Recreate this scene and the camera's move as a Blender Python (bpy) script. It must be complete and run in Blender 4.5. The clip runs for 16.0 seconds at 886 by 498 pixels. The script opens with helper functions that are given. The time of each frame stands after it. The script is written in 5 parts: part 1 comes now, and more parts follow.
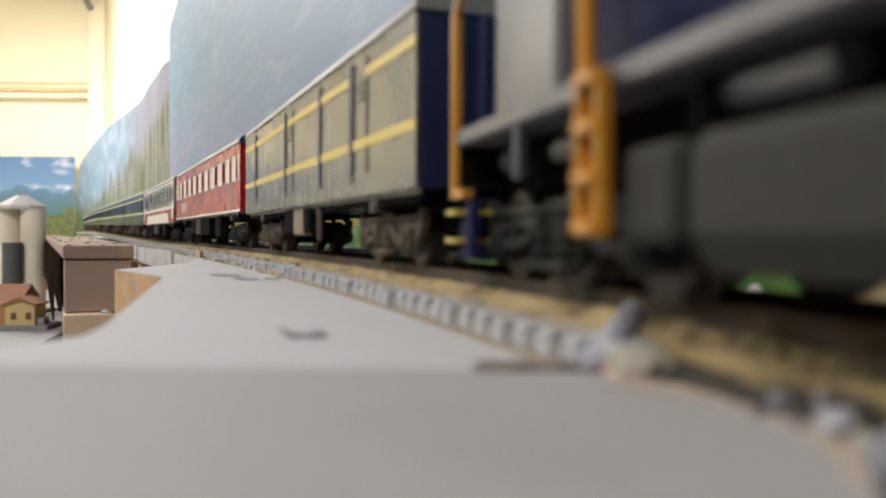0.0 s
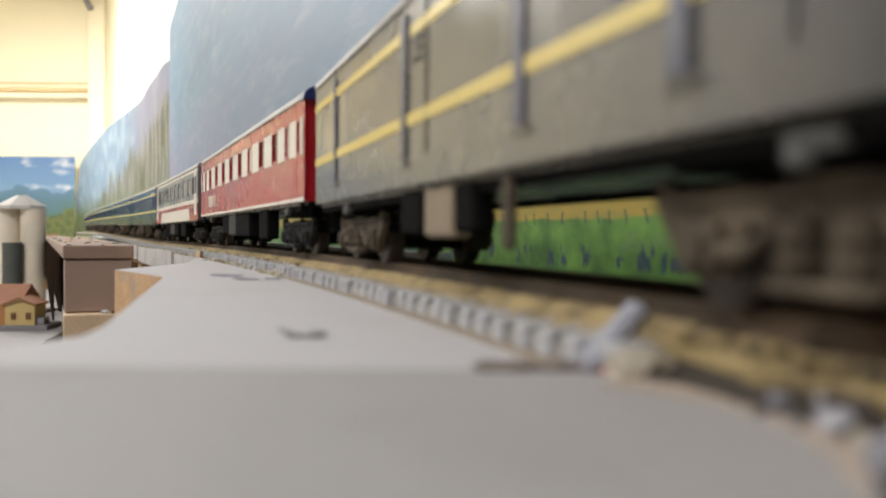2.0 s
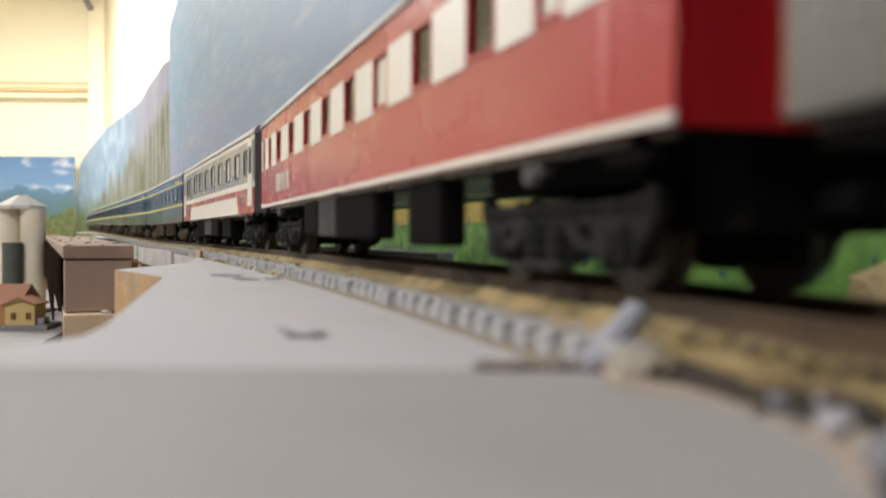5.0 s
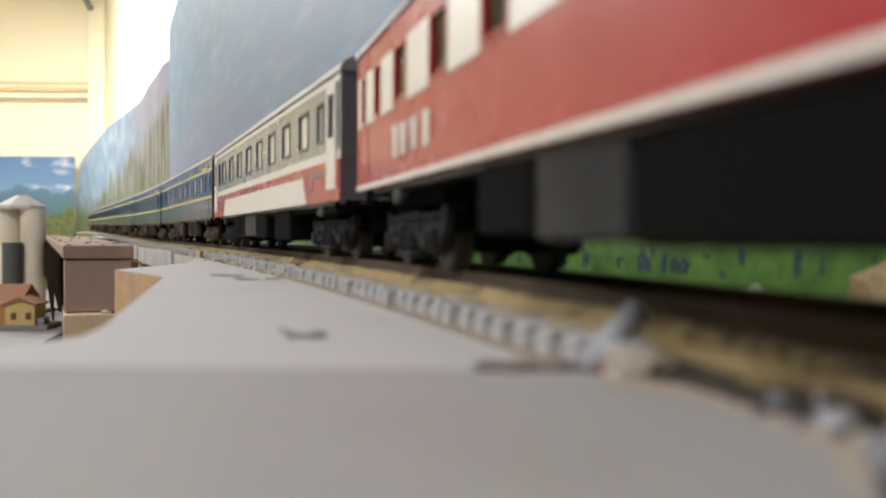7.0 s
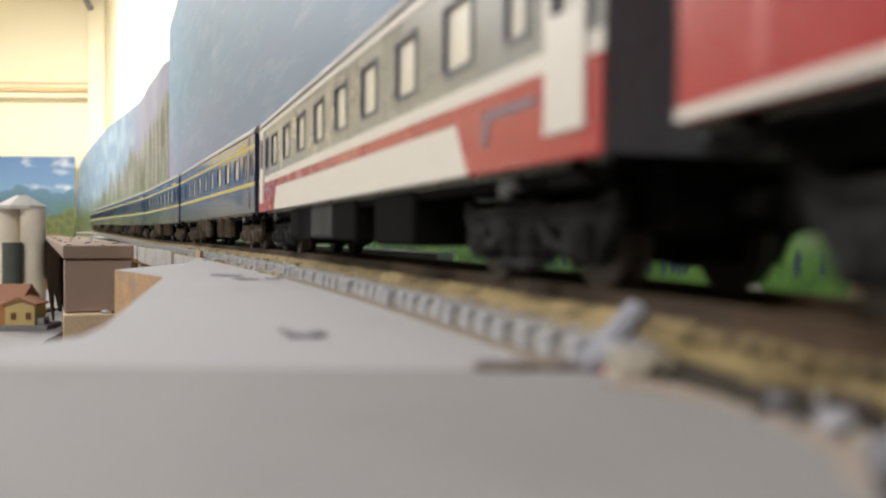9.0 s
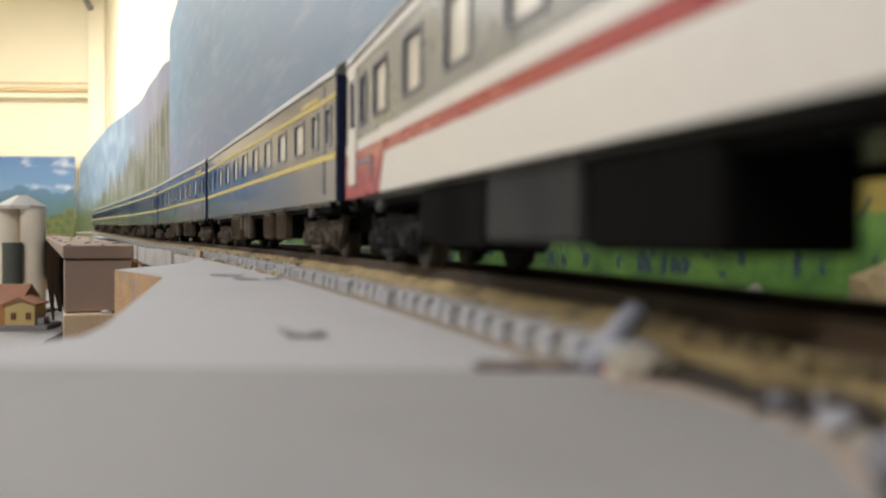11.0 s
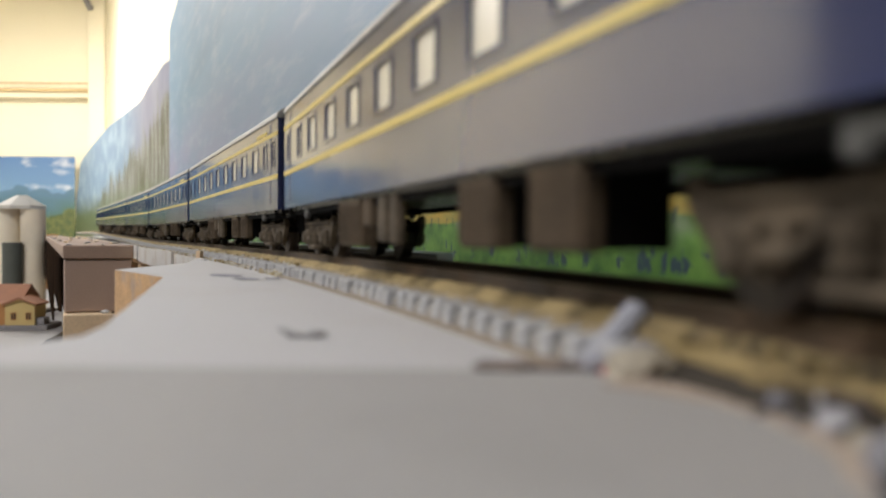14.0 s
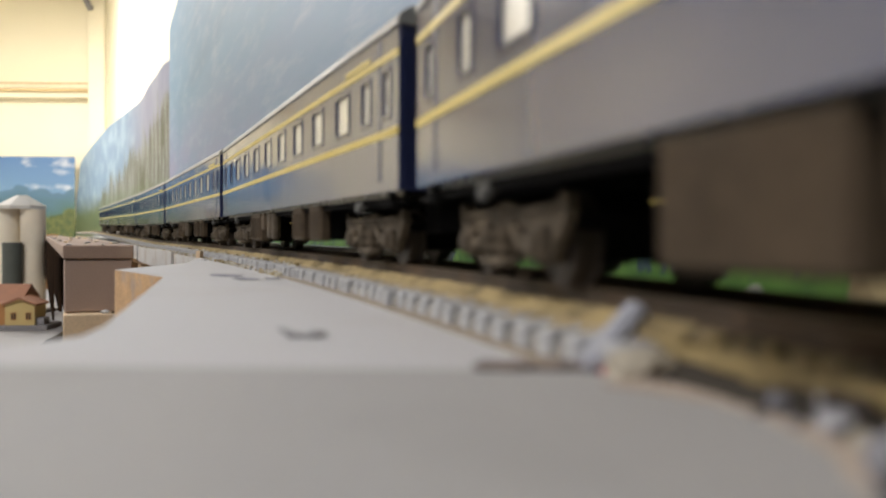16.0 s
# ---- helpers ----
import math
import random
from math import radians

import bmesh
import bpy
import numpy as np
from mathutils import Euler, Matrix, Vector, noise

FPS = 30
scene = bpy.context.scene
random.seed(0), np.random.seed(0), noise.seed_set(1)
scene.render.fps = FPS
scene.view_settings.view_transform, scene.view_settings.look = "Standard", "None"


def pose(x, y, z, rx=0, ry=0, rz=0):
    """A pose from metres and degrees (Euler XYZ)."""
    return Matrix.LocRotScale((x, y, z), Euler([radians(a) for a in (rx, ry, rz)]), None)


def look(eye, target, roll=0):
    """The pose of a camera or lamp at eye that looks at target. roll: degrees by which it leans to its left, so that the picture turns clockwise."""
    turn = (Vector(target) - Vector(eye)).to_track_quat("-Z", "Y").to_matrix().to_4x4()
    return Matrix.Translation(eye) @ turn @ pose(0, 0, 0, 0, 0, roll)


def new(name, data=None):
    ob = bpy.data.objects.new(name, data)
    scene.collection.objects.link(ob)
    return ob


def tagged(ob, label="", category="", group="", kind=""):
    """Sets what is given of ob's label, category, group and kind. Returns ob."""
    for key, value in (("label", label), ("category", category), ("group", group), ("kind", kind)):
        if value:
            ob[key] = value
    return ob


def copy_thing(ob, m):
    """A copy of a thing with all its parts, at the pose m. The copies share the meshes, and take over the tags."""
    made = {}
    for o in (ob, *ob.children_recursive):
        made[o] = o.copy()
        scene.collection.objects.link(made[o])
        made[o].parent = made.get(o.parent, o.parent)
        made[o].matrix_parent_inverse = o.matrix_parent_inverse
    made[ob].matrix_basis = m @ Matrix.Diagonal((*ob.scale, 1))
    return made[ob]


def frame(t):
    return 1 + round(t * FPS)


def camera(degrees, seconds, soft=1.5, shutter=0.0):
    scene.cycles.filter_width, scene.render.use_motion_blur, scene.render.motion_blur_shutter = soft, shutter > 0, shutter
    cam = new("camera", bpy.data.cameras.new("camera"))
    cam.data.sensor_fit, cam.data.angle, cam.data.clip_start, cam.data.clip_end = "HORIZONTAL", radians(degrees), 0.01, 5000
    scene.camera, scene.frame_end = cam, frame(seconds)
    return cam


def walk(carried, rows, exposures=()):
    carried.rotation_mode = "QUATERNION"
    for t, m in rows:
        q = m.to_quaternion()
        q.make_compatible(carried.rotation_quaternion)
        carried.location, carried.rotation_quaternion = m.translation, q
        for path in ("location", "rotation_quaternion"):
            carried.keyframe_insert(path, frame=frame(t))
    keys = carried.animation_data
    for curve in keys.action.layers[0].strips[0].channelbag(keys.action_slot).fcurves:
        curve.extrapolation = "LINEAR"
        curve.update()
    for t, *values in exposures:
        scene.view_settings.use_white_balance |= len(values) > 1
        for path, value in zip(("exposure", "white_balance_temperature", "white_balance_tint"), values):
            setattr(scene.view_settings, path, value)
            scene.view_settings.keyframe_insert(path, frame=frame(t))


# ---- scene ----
cam = camera(55.5, 16.0, soft=2.0, shutter=0.5)
EYE_Z = 0.0130
EYE = look((0, 0, EYE_Z), (0, 1, EYE_Z - 0.01651), 0.33)
walk(cam, [(0.0, EYE), (16.0, EYE)],
     [(0.0, -0.05), (4.0, -0.05), (7.0, -0.17), (9.0, -0.17), (11.5, -0.40), (12.5, -0.50), (13.5, -0.38), (14.5, -0.05), (15.2, -0.10), (16.0, -0.17)])
cam.data.dof.use_dof = True
cam.data.dof.focus_distance = 0.48
cam.data.dof.aperture_fstop = 20.0

# ---- light ----
world = bpy.data.worlds.new("room_dark")
scene.world = world
world.use_nodes = True
world.node_tree.nodes["Background"].inputs[0].default_value = (0.9, 0.85, 0.75, 1)
world.node_tree.nodes["Background"].inputs[1].default_value = 0.02


def area_lamp(name, m, sx, sy, watts, colour):
    d = bpy.data.lights.new(name, "AREA")
    d.shape, d.size, d.size_y, d.energy, d.color = "RECTANGLE", sx, sy, watts, colour
    ob = new(name, d)
    ob.matrix_world = m
    return ob


WARM = (1.0, 0.955, 0.90)
area_lamp("lamp_far", pose(-1.95, 3.5, 1.40), 1.2, 0.25, 62, WARM)
# Added, unseen: lights the west wall that the carriage sides reflect.
area_lamp("lamp_near", pose(-2.35, 1.95, 1.40, 0, 0, 90), 1.2, 0.25, 68, (1.0, 0.97, 0.955))
# Added, unseen: brightens the faces that look towards the camera.
area_lamp("lamp_back", pose(-1.0, -0.6, 1.40), 1.2, 0.25, 36, (1.0, 0.97, 0.965))


# ---- materials ----
def material(name, colour, rough=0.6, metal=0.0, vary=0.12, scale=60.0, bump=0.15, fine=900.0, spec=0.5, coat=0.0,
             stain=None, stain_amount=0.5, stain_scale=25.0):
    m = bpy.data.materials.new(name)
    m.use_nodes = True
    nt = m.node_tree
    b = nt.nodes["Principled BSDF"]
    co = nt.nodes.new("ShaderNodeTexCoord")
    n1 = nt.nodes.new("ShaderNodeTexNoise")
    n1.inputs["Scale"].default_value, n1.inputs["Detail"].default_value = scale, 6
    n2 = nt.nodes.new("ShaderNodeTexNoise")
    n2.inputs["Scale"].default_value, n2.inputs["Detail"].default_value = fine, 3
    for n in (n1, n2):
        nt.links.new(co.outputs["Object"], n.inputs["Vector"])
    add = nt.nodes.new("ShaderNodeMath")
    add.operation = "ADD"
    nt.links.new(n1.outputs[0], add.inputs[0])
    nt.links.new(n2.outputs[0], add.inputs[1])
    ramp = nt.nodes.new("ShaderNodeMapRange")
    ramp.inputs["From Min"].default_value, ramp.inputs["From Max"].default_value = 0.6, 1.4
    ramp.inputs["To Min"].default_value, ramp.inputs["To Max"].default_value = 1 - vary, 1 + vary
    nt.links.new(add.outputs[0], ramp.inputs["Value"])
    mul = nt.nodes.new("ShaderNodeVectorMath")
    mul.operation = "SCALE"
    mul.inputs[0].default_value = colour
    nt.links.new(ramp.outputs[0], mul.inputs["Scale"])
    last = mul.outputs[0]
    if stain:
        n3 = nt.nodes.new("ShaderNodeTexNoise")
        n3.inputs["Scale"].default_value, n3.inputs["Detail"].default_value = stain_scale, 8
        nt.links.new(co.outputs["Object"], n3.inputs["Vector"])
        r3 = nt.nodes.new("ShaderNodeMapRange")
        r3.inputs["From Min"].default_value, r3.inputs["From Max"].default_value = 0.5, 0.68
        r3.inputs["To Max"].default_value = stain_amount
        nt.links.new(n3.outputs[0], r3.inputs["Value"])
        mix = nt.nodes.new("ShaderNodeMix")
        mix.data_type = "RGBA"
        nt.links.new(r3.outputs[0], mix.inputs["Factor"])
        nt.links.new(last, mix.inputs["A"])
        mix.inputs["B"].default_value = (*stain, 1)
        last = mix.outputs["Result"]
    nt.links.new(last, b.inputs["Base Color"])
    rr = nt.nodes.new("ShaderNodeMapRange")
    rr.inputs["From Min"].default_value, rr.inputs["From Max"].default_value = 0.3, 0.7
    rr.inputs["To Min"].default_value, rr.inputs["To Max"].default_value = max(rough - 0.08, 0.02), min(rough + 0.08, 1)
    nt.links.new(n1.outputs[0], rr.inputs["Value"])
    nt.links.new(rr.outputs[0], b.inputs["Roughness"])
    b.inputs["Metallic"].default_value = metal
    b.inputs["Specular IOR Level"].default_value = spec
    b.inputs["Coat Weight"].default_value = coat
    b.inputs["Coat Roughness"].default_value = 0.18
    if bump:
        bp = nt.nodes.new("ShaderNodeBump")
        bp.inputs["Strength"].default_value, bp.inputs["Distance"].default_value = bump, 0.4 / fine
        nt.links.new(n2.outputs[0], bp.inputs["Height"])
        nt.links.new(bp.outputs[0], b.inputs["Normal"])
    return m


CREAM = material("cream_wall_paint", (0.83, 0.77, 0.60), 0.7, vary=0.04, scale=3, fine=120, bump=0.1)
DIMWALL = material("dark_wall_dimming_reflections", (0.09, 0.073, 0.055), 0.8, vary=0.08, scale=3, fine=120, bump=0.1)
CEIL = material("white_ceiling_paint", (0.8, 0.78, 0.72), 0.8, vary=0.03, scale=3, fine=90)
FLOOR = material("brown_carpet", (0.16, 0.12, 0.09), 0.95, vary=0.25, scale=14, fine=500, bump=0.5)
BOARD = material("grey_painted_plywood", (0.430, 0.430, 0.445), 0.75, vary=0.06, scale=30, fine=900, bump=0.12,
                 stain=(0.34, 0.31, 0.28), stain_amount=0.35, stain_scale=14)
BOARD_LOW = material("dark_grey_painted_board", (0.36, 0.355, 0.36), 0.8, vary=0.1, scale=20, fine=600, bump=0.12)
BEDTOP = material("tan_ballast", (0.29, 0.225, 0.125), 0.95, vary=0.35, scale=180, fine=1500, bump=0.8, stain=(0.06, 0.05, 0.035), stain_amount=0.75, stain_scale=110)
BOARD_NEAR = material("brown_grey_painted_card", (0.312, 0.306, 0.302), 0.75, vary=0.08, scale=40, fine=1100, bump=0.12,
                      stain=(0.245, 0.240, 0.232), stain_amount=0.5, stain_scale=32)
PLY_EDGE = material("rough_plywood_edge", (0.55, 0.35, 0.18), 0.85, vary=0.3, scale=90, fine=900, bump=0.4,
                    stain=(0.33, 0.32, 0.32), stain_amount=0.7, stain_scale=70)
TIMBER_TAN = material("bare_tan_timber", (0.70, 0.54, 0.36), 0.8, vary=0.15, scale=60, fine=700, bump=0.3)
TIMBER_BROWN = material("brown_painted_timber", (0.37, 0.272, 0.222), 0.75, vary=0.12, scale=50, fine=1400, bump=0.3)
BLUE = material("glossy_dark_blue_paint", (0.034, 0.045, 0.112), 0.15, vary=0.1, scale=40, fine=2000, bump=0.02, coat=0.0, spec=0.45)
NAVY = material("dark_navy_paint", (0.012, 0.018, 0.06), 0.45, vary=0.12, scale=60, fine=2000, bump=0.05)
# Grey in this blue paint stands in for the lit room reflected in it.
VANGREY = material("weathered_blue_paint_with_reflected_grey", (0.052, 0.054, 0.060), 0.26, vary=0.12, scale=50, fine=2000, bump=0.05, coat=0.0, spec=0.42,
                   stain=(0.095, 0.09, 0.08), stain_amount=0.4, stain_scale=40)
YELLOW = material("yellow_stripe_paint", (0.56, 0.43, 0.075), 0.45, vary=0.08)
ORANGE = material("orange_yellow_handrail_paint", (0.50, 0.22, 0.012), 0.45, vary=0.1)
RED = material("carriage_red_paint", (0.36, 0.009, 0.019), 0.27, vary=0.1, scale=40, fine=2000, bump=0.05, coat=0.0, spec=0.2)
REDDARK = material("bright_red_end_paint", (0.42, 0.01, 0.015), 0.45, vary=0.08)
WHITE = material("cream_white_paint", (0.68, 0.65, 0.59), 0.45, vary=0.06, scale=50)
GREYPAINT = material("mid_grey_paint", (0.125, 0.138, 0.148), 0.3, vary=0.08, scale=50, fine=2000, bump=0.05, coat=0.08)
ROOF = material("light_grey_roof_paint", (0.23, 0.225, 0.205), 0.6, vary=0.15, scale=60)
ENDBLUE = material("royal_blue_paint", (0.02, 0.03, 0.14), 0.45, vary=0.1)
BLACK = material("black_underframe_plastic", (0.0076, 0.0072, 0.0070), 0.95, vary=0.25, scale=90, fine=1500, bump=0.2, spec=0.03)
UNDERBODY = material("glossy_black_underbody_plastic", (0.006, 0.006, 0.006), 0.28, vary=0.2, scale=60, fine=1500, bump=0.02, spec=0.12)
VALVEGREY = material("dusty_grey_valve_plastic", (0.10, 0.10, 0.095), 0.8, vary=0.3, scale=200)
BOGIE = material("dusty_brown_bogie_plastic", (0.078, 0.062, 0.044), 0.9, vary=0.4, scale=160, fine=1500, bump=0.3,
                 spec=0.2, stain=(0.17, 0.135, 0.095), stain_amount=0.7, stain_scale=140)
BOXBROWN = material("dusty_brown_box_plastic", (0.082, 0.060, 0.039), 0.9, vary=0.3, scale=130, fine=1500, bump=0.3, spec=0.2, stain=(0.045, 0.034, 0.022), stain_amount=0.5, stain_scale=110)
BOGIE_DARK = material("dark_grey_bogie_plastic", (0.022, 0.022, 0.022), 0.9, vary=0.3, scale=160, fine=1500, bump=0.3,
                      spec=0.1, stain=(0.055, 0.054, 0.052), stain_amount=0.6, stain_scale=140)
STEEL = material("worn_wheel_steel", (0.050, 0.037, 0.027), 0.6, metal=0.2, vary=0.2, scale=200)
RAILDARK = material("dark_rusty_rail_steel", (0.055, 0.036, 0.020), 0.85, vary=0.35, scale=150, fine=1200, bump=0.3, stain=(0.12, 0.068, 0.032), stain_amount=0.6, stain_scale=60)
BANK = material("tan_heaped_ballast", (0.30, 0.228, 0.105), 0.95, vary=0.35, scale=220, fine=1500, bump=0.8, stain=(0.085, 0.062, 0.03), stain_amount=0.7, stain_scale=130)
SLEEPER_CREAM = material("cream_stained_sleeper_plastic", (0.44, 0.40, 0.30), 0.85, vary=0.25, scale=300, fine=1500, bump=0.3)
RAILTOP = material("dull_rail_head", (0.16, 0.12, 0.08), 0.45, metal=0.6, vary=0.25)
SLEEPER = material("pale_grey_sleeper_plastic", (0.40, 0.405, 0.42), 0.8, vary=0.3, scale=300, fine=1500, bump=0.3,
                   stain=(0.42, 0.35, 0.22), stain_amount=0.7, stain_scale=90)
BED = material("grey_brown_roadbed", (0.29, 0.275, 0.25), 0.95, vary=0.4, scale=260, fine=1500, bump=0.8)
CARDWHITE = material("pale_grey_card", (0.52, 0.52, 0.52), 0.8, vary=0.08, scale=40, fine=900,
                     stain=(0.36, 0.30, 0.24), stain_amount=0.6, stain_scale=60)
SILO = material("pale_concrete_silo", (0.85, 0.755, 0.60), 0.75, vary=0.08, scale=25)
SILOCAP = material("pale_grey_silo_roof", (0.66, 0.64, 0.60), 0.6, vary=0.1, scale=30)
DARKGREEN = material("dark_green_grey_tank", (0.11, 0.118, 0.10), 0.6, vary=0.2, scale=40)
HOUSEWALL = material("pale_yellow_house_wall", (0.62, 0.47, 0.20), 0.75, vary=0.06, scale=60)
HOUSEROOF = material("terracotta_roof", (0.36, 0.17, 0.10), 0.8, vary=0.15, scale=90)
SOFFIT = material("orange_brown_gable", (0.45, 0.22, 0.08), 0.8, vary=0.1)
DEBRIS = material("grey_brown_debris", (0.27, 0.26, 0.27), 0.85, vary=0.3, scale=200)
PALEPLASTIC = material("pale_blue_grey_plastic", (0.33, 0.34, 0.385), 0.6, vary=0.1, scale=90)
GLASS = bpy.data.materials.new("window_glazing")
GLASS.use_nodes = True
_g = GLASS.node_tree.nodes["Principled BSDF"]
_g.inputs["Base Color"].default_value = (1.0, 1.0, 0.98, 1)
_g.inputs["Roughness"].default_value = 0.08
_g.inputs["Transmission Weight"].default_value = 1.0
_g.inputs["IOR"].default_value = 1.12
CURTAIN = material("cream_blind_behind_glazing", (0.60, 0.58, 0.50), 0.35, vary=0.08, scale=90, coat=0.5)
INTERIOR = material("brown_interior_plastic", (0.10, 0.06, 0.05), 0.8, vary=0.2, scale=90)


# ---- mesh helpers ----
def box(bm, x0, x1, y0, y1, z0, z1):
    v = [bm.verts.new(p) for p in ((x0, y0, z0), (x1, y0, z0), (x1, y1, z0), (x0, y1, z0),
                                   (x0, y0, z1), (x1, y0, z1), (x1, y1, z1), (x0, y1, z1))]
    for q in ((3, 2, 1, 0), (4, 5, 6, 7), (0, 1, 5, 4), (1, 2, 6, 5), (2, 3, 7, 6), (3, 0, 4, 7)):
        bm.faces.new([v[i] for i in q])
    return v


def bevelled(bm, x0, x1, y0, y1, z0, z1, r, seg=1):
    t = bmesh.new()
    box(t, x0, x1, y0, y1, z0, z1)
    bmesh.ops.bevel(t, geom=t.edges[:], offset=r, segments=seg, affect="EDGES", profile=0.5)
    me = bpy.data.meshes.new("tmp")
    t.to_mesh(me)
    t.free()
    bm.from_mesh(me)
    bpy.data.meshes.remove(me)


def prism(bm, outline, a, b, axis="x"):
    """Extrude a closed outline of (u, v) from a to b along the axis; u, v are the other two in order."""
    def at(u, v, w):
        return {"x": (w, u, v), "y": (u, w, v), "z": (u, v, w)}[axis]
    lo = [bm.verts.new(at(u, v, a)) for u, v in outline]
    hi = [bm.verts.new(at(u, v, b)) for u, v in outline]
    n = len(outline)
    bm.faces.new(lo[::-1])
    bm.faces.new(hi)
    for i in range(n):
        bm.faces.new((lo[i], lo[(i + 1) % n], hi[(i + 1) % n], hi[i]))
    bmesh.ops.recalc_face_normals(bm, faces=bm.faces[:])


def cyl(bm, c, r, h, axis="z", n=16, r2=None):
    m = {"z": Matrix(), "x": Matrix.Rotation(radians(90), 4, "Y"), "y": Matrix.Rotation(radians(90), 4, "X")}[axis]
    bmesh.ops.create_cone(bm, cap_ends=True, segments=n, radius1=r, radius2=r if r2 is None else r2, depth=h,
                          matrix=Matrix.Translation(c) @ m)


def rod(bm, a, b, r, n=6):
    a, b = Vector(a), Vector(b)
    m = Matrix.Translation((a + b) / 2) @ (b - a).to_track_quat("Z", "Y").to_matrix().to_4x4()
    bmesh.ops.create_cone(bm, cap_ends=True, segments=n, radius1=r, radius2=r, depth=(b - a).length, matrix=m)


def part(name, bm, mat, parent=None, label="", smooth=False):
    me = bpy.data.meshes.new(name)
    bm.to_mesh(me)
    bm.free()
    for m in (mat if isinstance(mat, (list, tuple)) else (mat,)):
        me.materials.append(m)
    if smooth:
        me.polygons.foreach_set("use_smooth", [True] * len(me.polygons))
        me.set_sharp_from_angle(angle=radians(35))
    ob = new(name, me)
    ob.parent = parent
    if label:
        ob["label"] = label
    return ob


def empty(name, label, category, group="", m=None):
    ob = new(name)
    ob.empty_display_size = 0.01
    if m is not None:
        ob.matrix_basis = m
    return tagged(ob, label, category, group)


# ---- the line of the track ----
RAIL_TOP = 0.0071
HALF = 0.017
_s = np.linspace(-2.6, 3.6, 1241)
_th = 0.4332 - 0.0810 * np.exp(-np.clip(_s, -0.25, 9) / 0.2404)
_step = _s[1] - _s[0]
_x = np.concatenate([[0], np.cumsum((-np.sin(_th[1:]) - np.sin(_th[:-1])) / 2 * _step)])
_y = np.concatenate([[0], np.cumsum((np.cos(_th[1:]) + np.cos(_th[:-1])) / 2 * _step)])
_i = int(np.argmin(abs(_s)))
_x, _y = _x - _x[_i] - 0.0272, _y - _y[_i] + 0.2


def rise(s):
    return 0.0085 * max(0.0, s - 0.6) - 0.0085 * max(0.0, s - 1.9)


def track(s, side=0.0, z=0.0):
    """A point at s metres up the line, side metres away from its middle (positive: towards the backdrop), z over the rail head."""
    x, y, th = float(np.interp(s, _s, _x)), float(np.interp(s, _s, _y)), float(np.interp(s, _s, _th))
    o = HALF + side
    return Vector((x + o * math.cos(th), y + o * math.sin(th), RAIL_TOP + rise(s) + z))


def ribbon(bm, s0, s1, step, profile):
    """Sweep a closed outline of (side, z) along the line."""
    n = max(2, int(round((s1 - s0) / step)) + 1)
    rows = []
    for i in range(n):
        s = s0 + (s1 - s0) * i / (n - 1)
        rows.append([bm.verts.new(track(s, u, v)) for u, v in profile])
    k = len(profile)
    for a, b in zip(rows, rows[1:]):
        for j in range(k):
            bm.faces.new((a[j], a[(j + 1) % k], b[(j + 1) % k], b[j]))
    bm.faces.new(rows[0])
    bm.faces.new(rows[-1][::-1])
    bmesh.ops.recalc_face_normals(bm, faces=bm.faces[:])


# ---- the room and the layout boards ----
def structure(name, bm, mat, label, category, smooth=False):
    return tagged(part(name, bm, mat, smooth=smooth), label, category, kind="structure")


def slab(name, a, b, z0, z1, thick, mat, label, category):
    """A standing wall from a to b in plan, its thickness on the right-hand side of the way from a to b."""
    a, b = Vector(a), Vector(b)
    d = (b - a).normalized()
    n = Vector((d.y, -d.x)) * thick
    bm = bmesh.new()
    prism(bm, [tuple(a), tuple(b), tuple(b + n), tuple(a + n)], z0, z1, "z")
    return structure(name, bm, mat, label, category)


CEIL_Z, FLOOR_Z = 1.50, -0.95
P_MID, P_FAR = Vector((-0.82, 2.5)), Vector((-2.135, 4.88))
P_NEAR = P_MID + (Vector((0.07, 0.18)) - P_MID).normalized() * 5.0
off1 = Vector((0.02, 0.008))
slab("wall_east", P_MID + off1, P_NEAR + off1, FLOOR_Z, CEIL_Z, -0.1, CREAM, "cream painted room wall behind the printed backdrop", "wall")
slab("wall_north_east", (-2.02, 5.06), P_MID + off1, FLOOR_Z, CEIL_Z, -0.1, CREAM, "cream painted room wall above the cut-out backdrop", "wall")
slab("wall_north", (-3.3, 5.05), (-1.9, 5.05), FLOOR_Z, CEIL_Z, -0.1, CREAM, "brightly lit cream painted end wall", "wall")
slab("wall_west", (-3.2, 1.85), (-3.2, 5.05), FLOOR_Z, CEIL_Z, -0.1, CREAM, "cream painted room wall", "wall")
# Unseen walls; their dark colour dims the reflections in the train's sides.
slab("wall_south_west", (-3.2, P_NEAR.y), (-3.2, 1.85), FLOOR_Z, CEIL_Z, -0.1, DIMWALL, "unseen room wall, dark brown to dim reflections in the carriages", "wall")
slab("wall_south", (P_NEAR.x + 0.1, P_NEAR.y), (-3.3, P_NEAR.y), FLOOR_Z, CEIL_Z, -0.1, DIMWALL, "unseen room wall, dark brown to dim reflections in the carriages", "wall")
bm = bmesh.new()
box(bm, -3.3, P_NEAR.x + 0.2, P_NEAR.y - 0.1, 5.15, FLOOR_Z - 0.1, FLOOR_Z)
structure("floor", bm, FLOOR, "brown carpeted room floor", "floor")
bm = bmesh.new()
box(bm, -3.3, P_NEAR.x + 0.2, P_NEAR.y - 0.1, 5.15, CEIL_Z, CEIL_Z + 0.1)
structure("ceiling", bm, CEIL, "white painted ceiling", "ceiling")

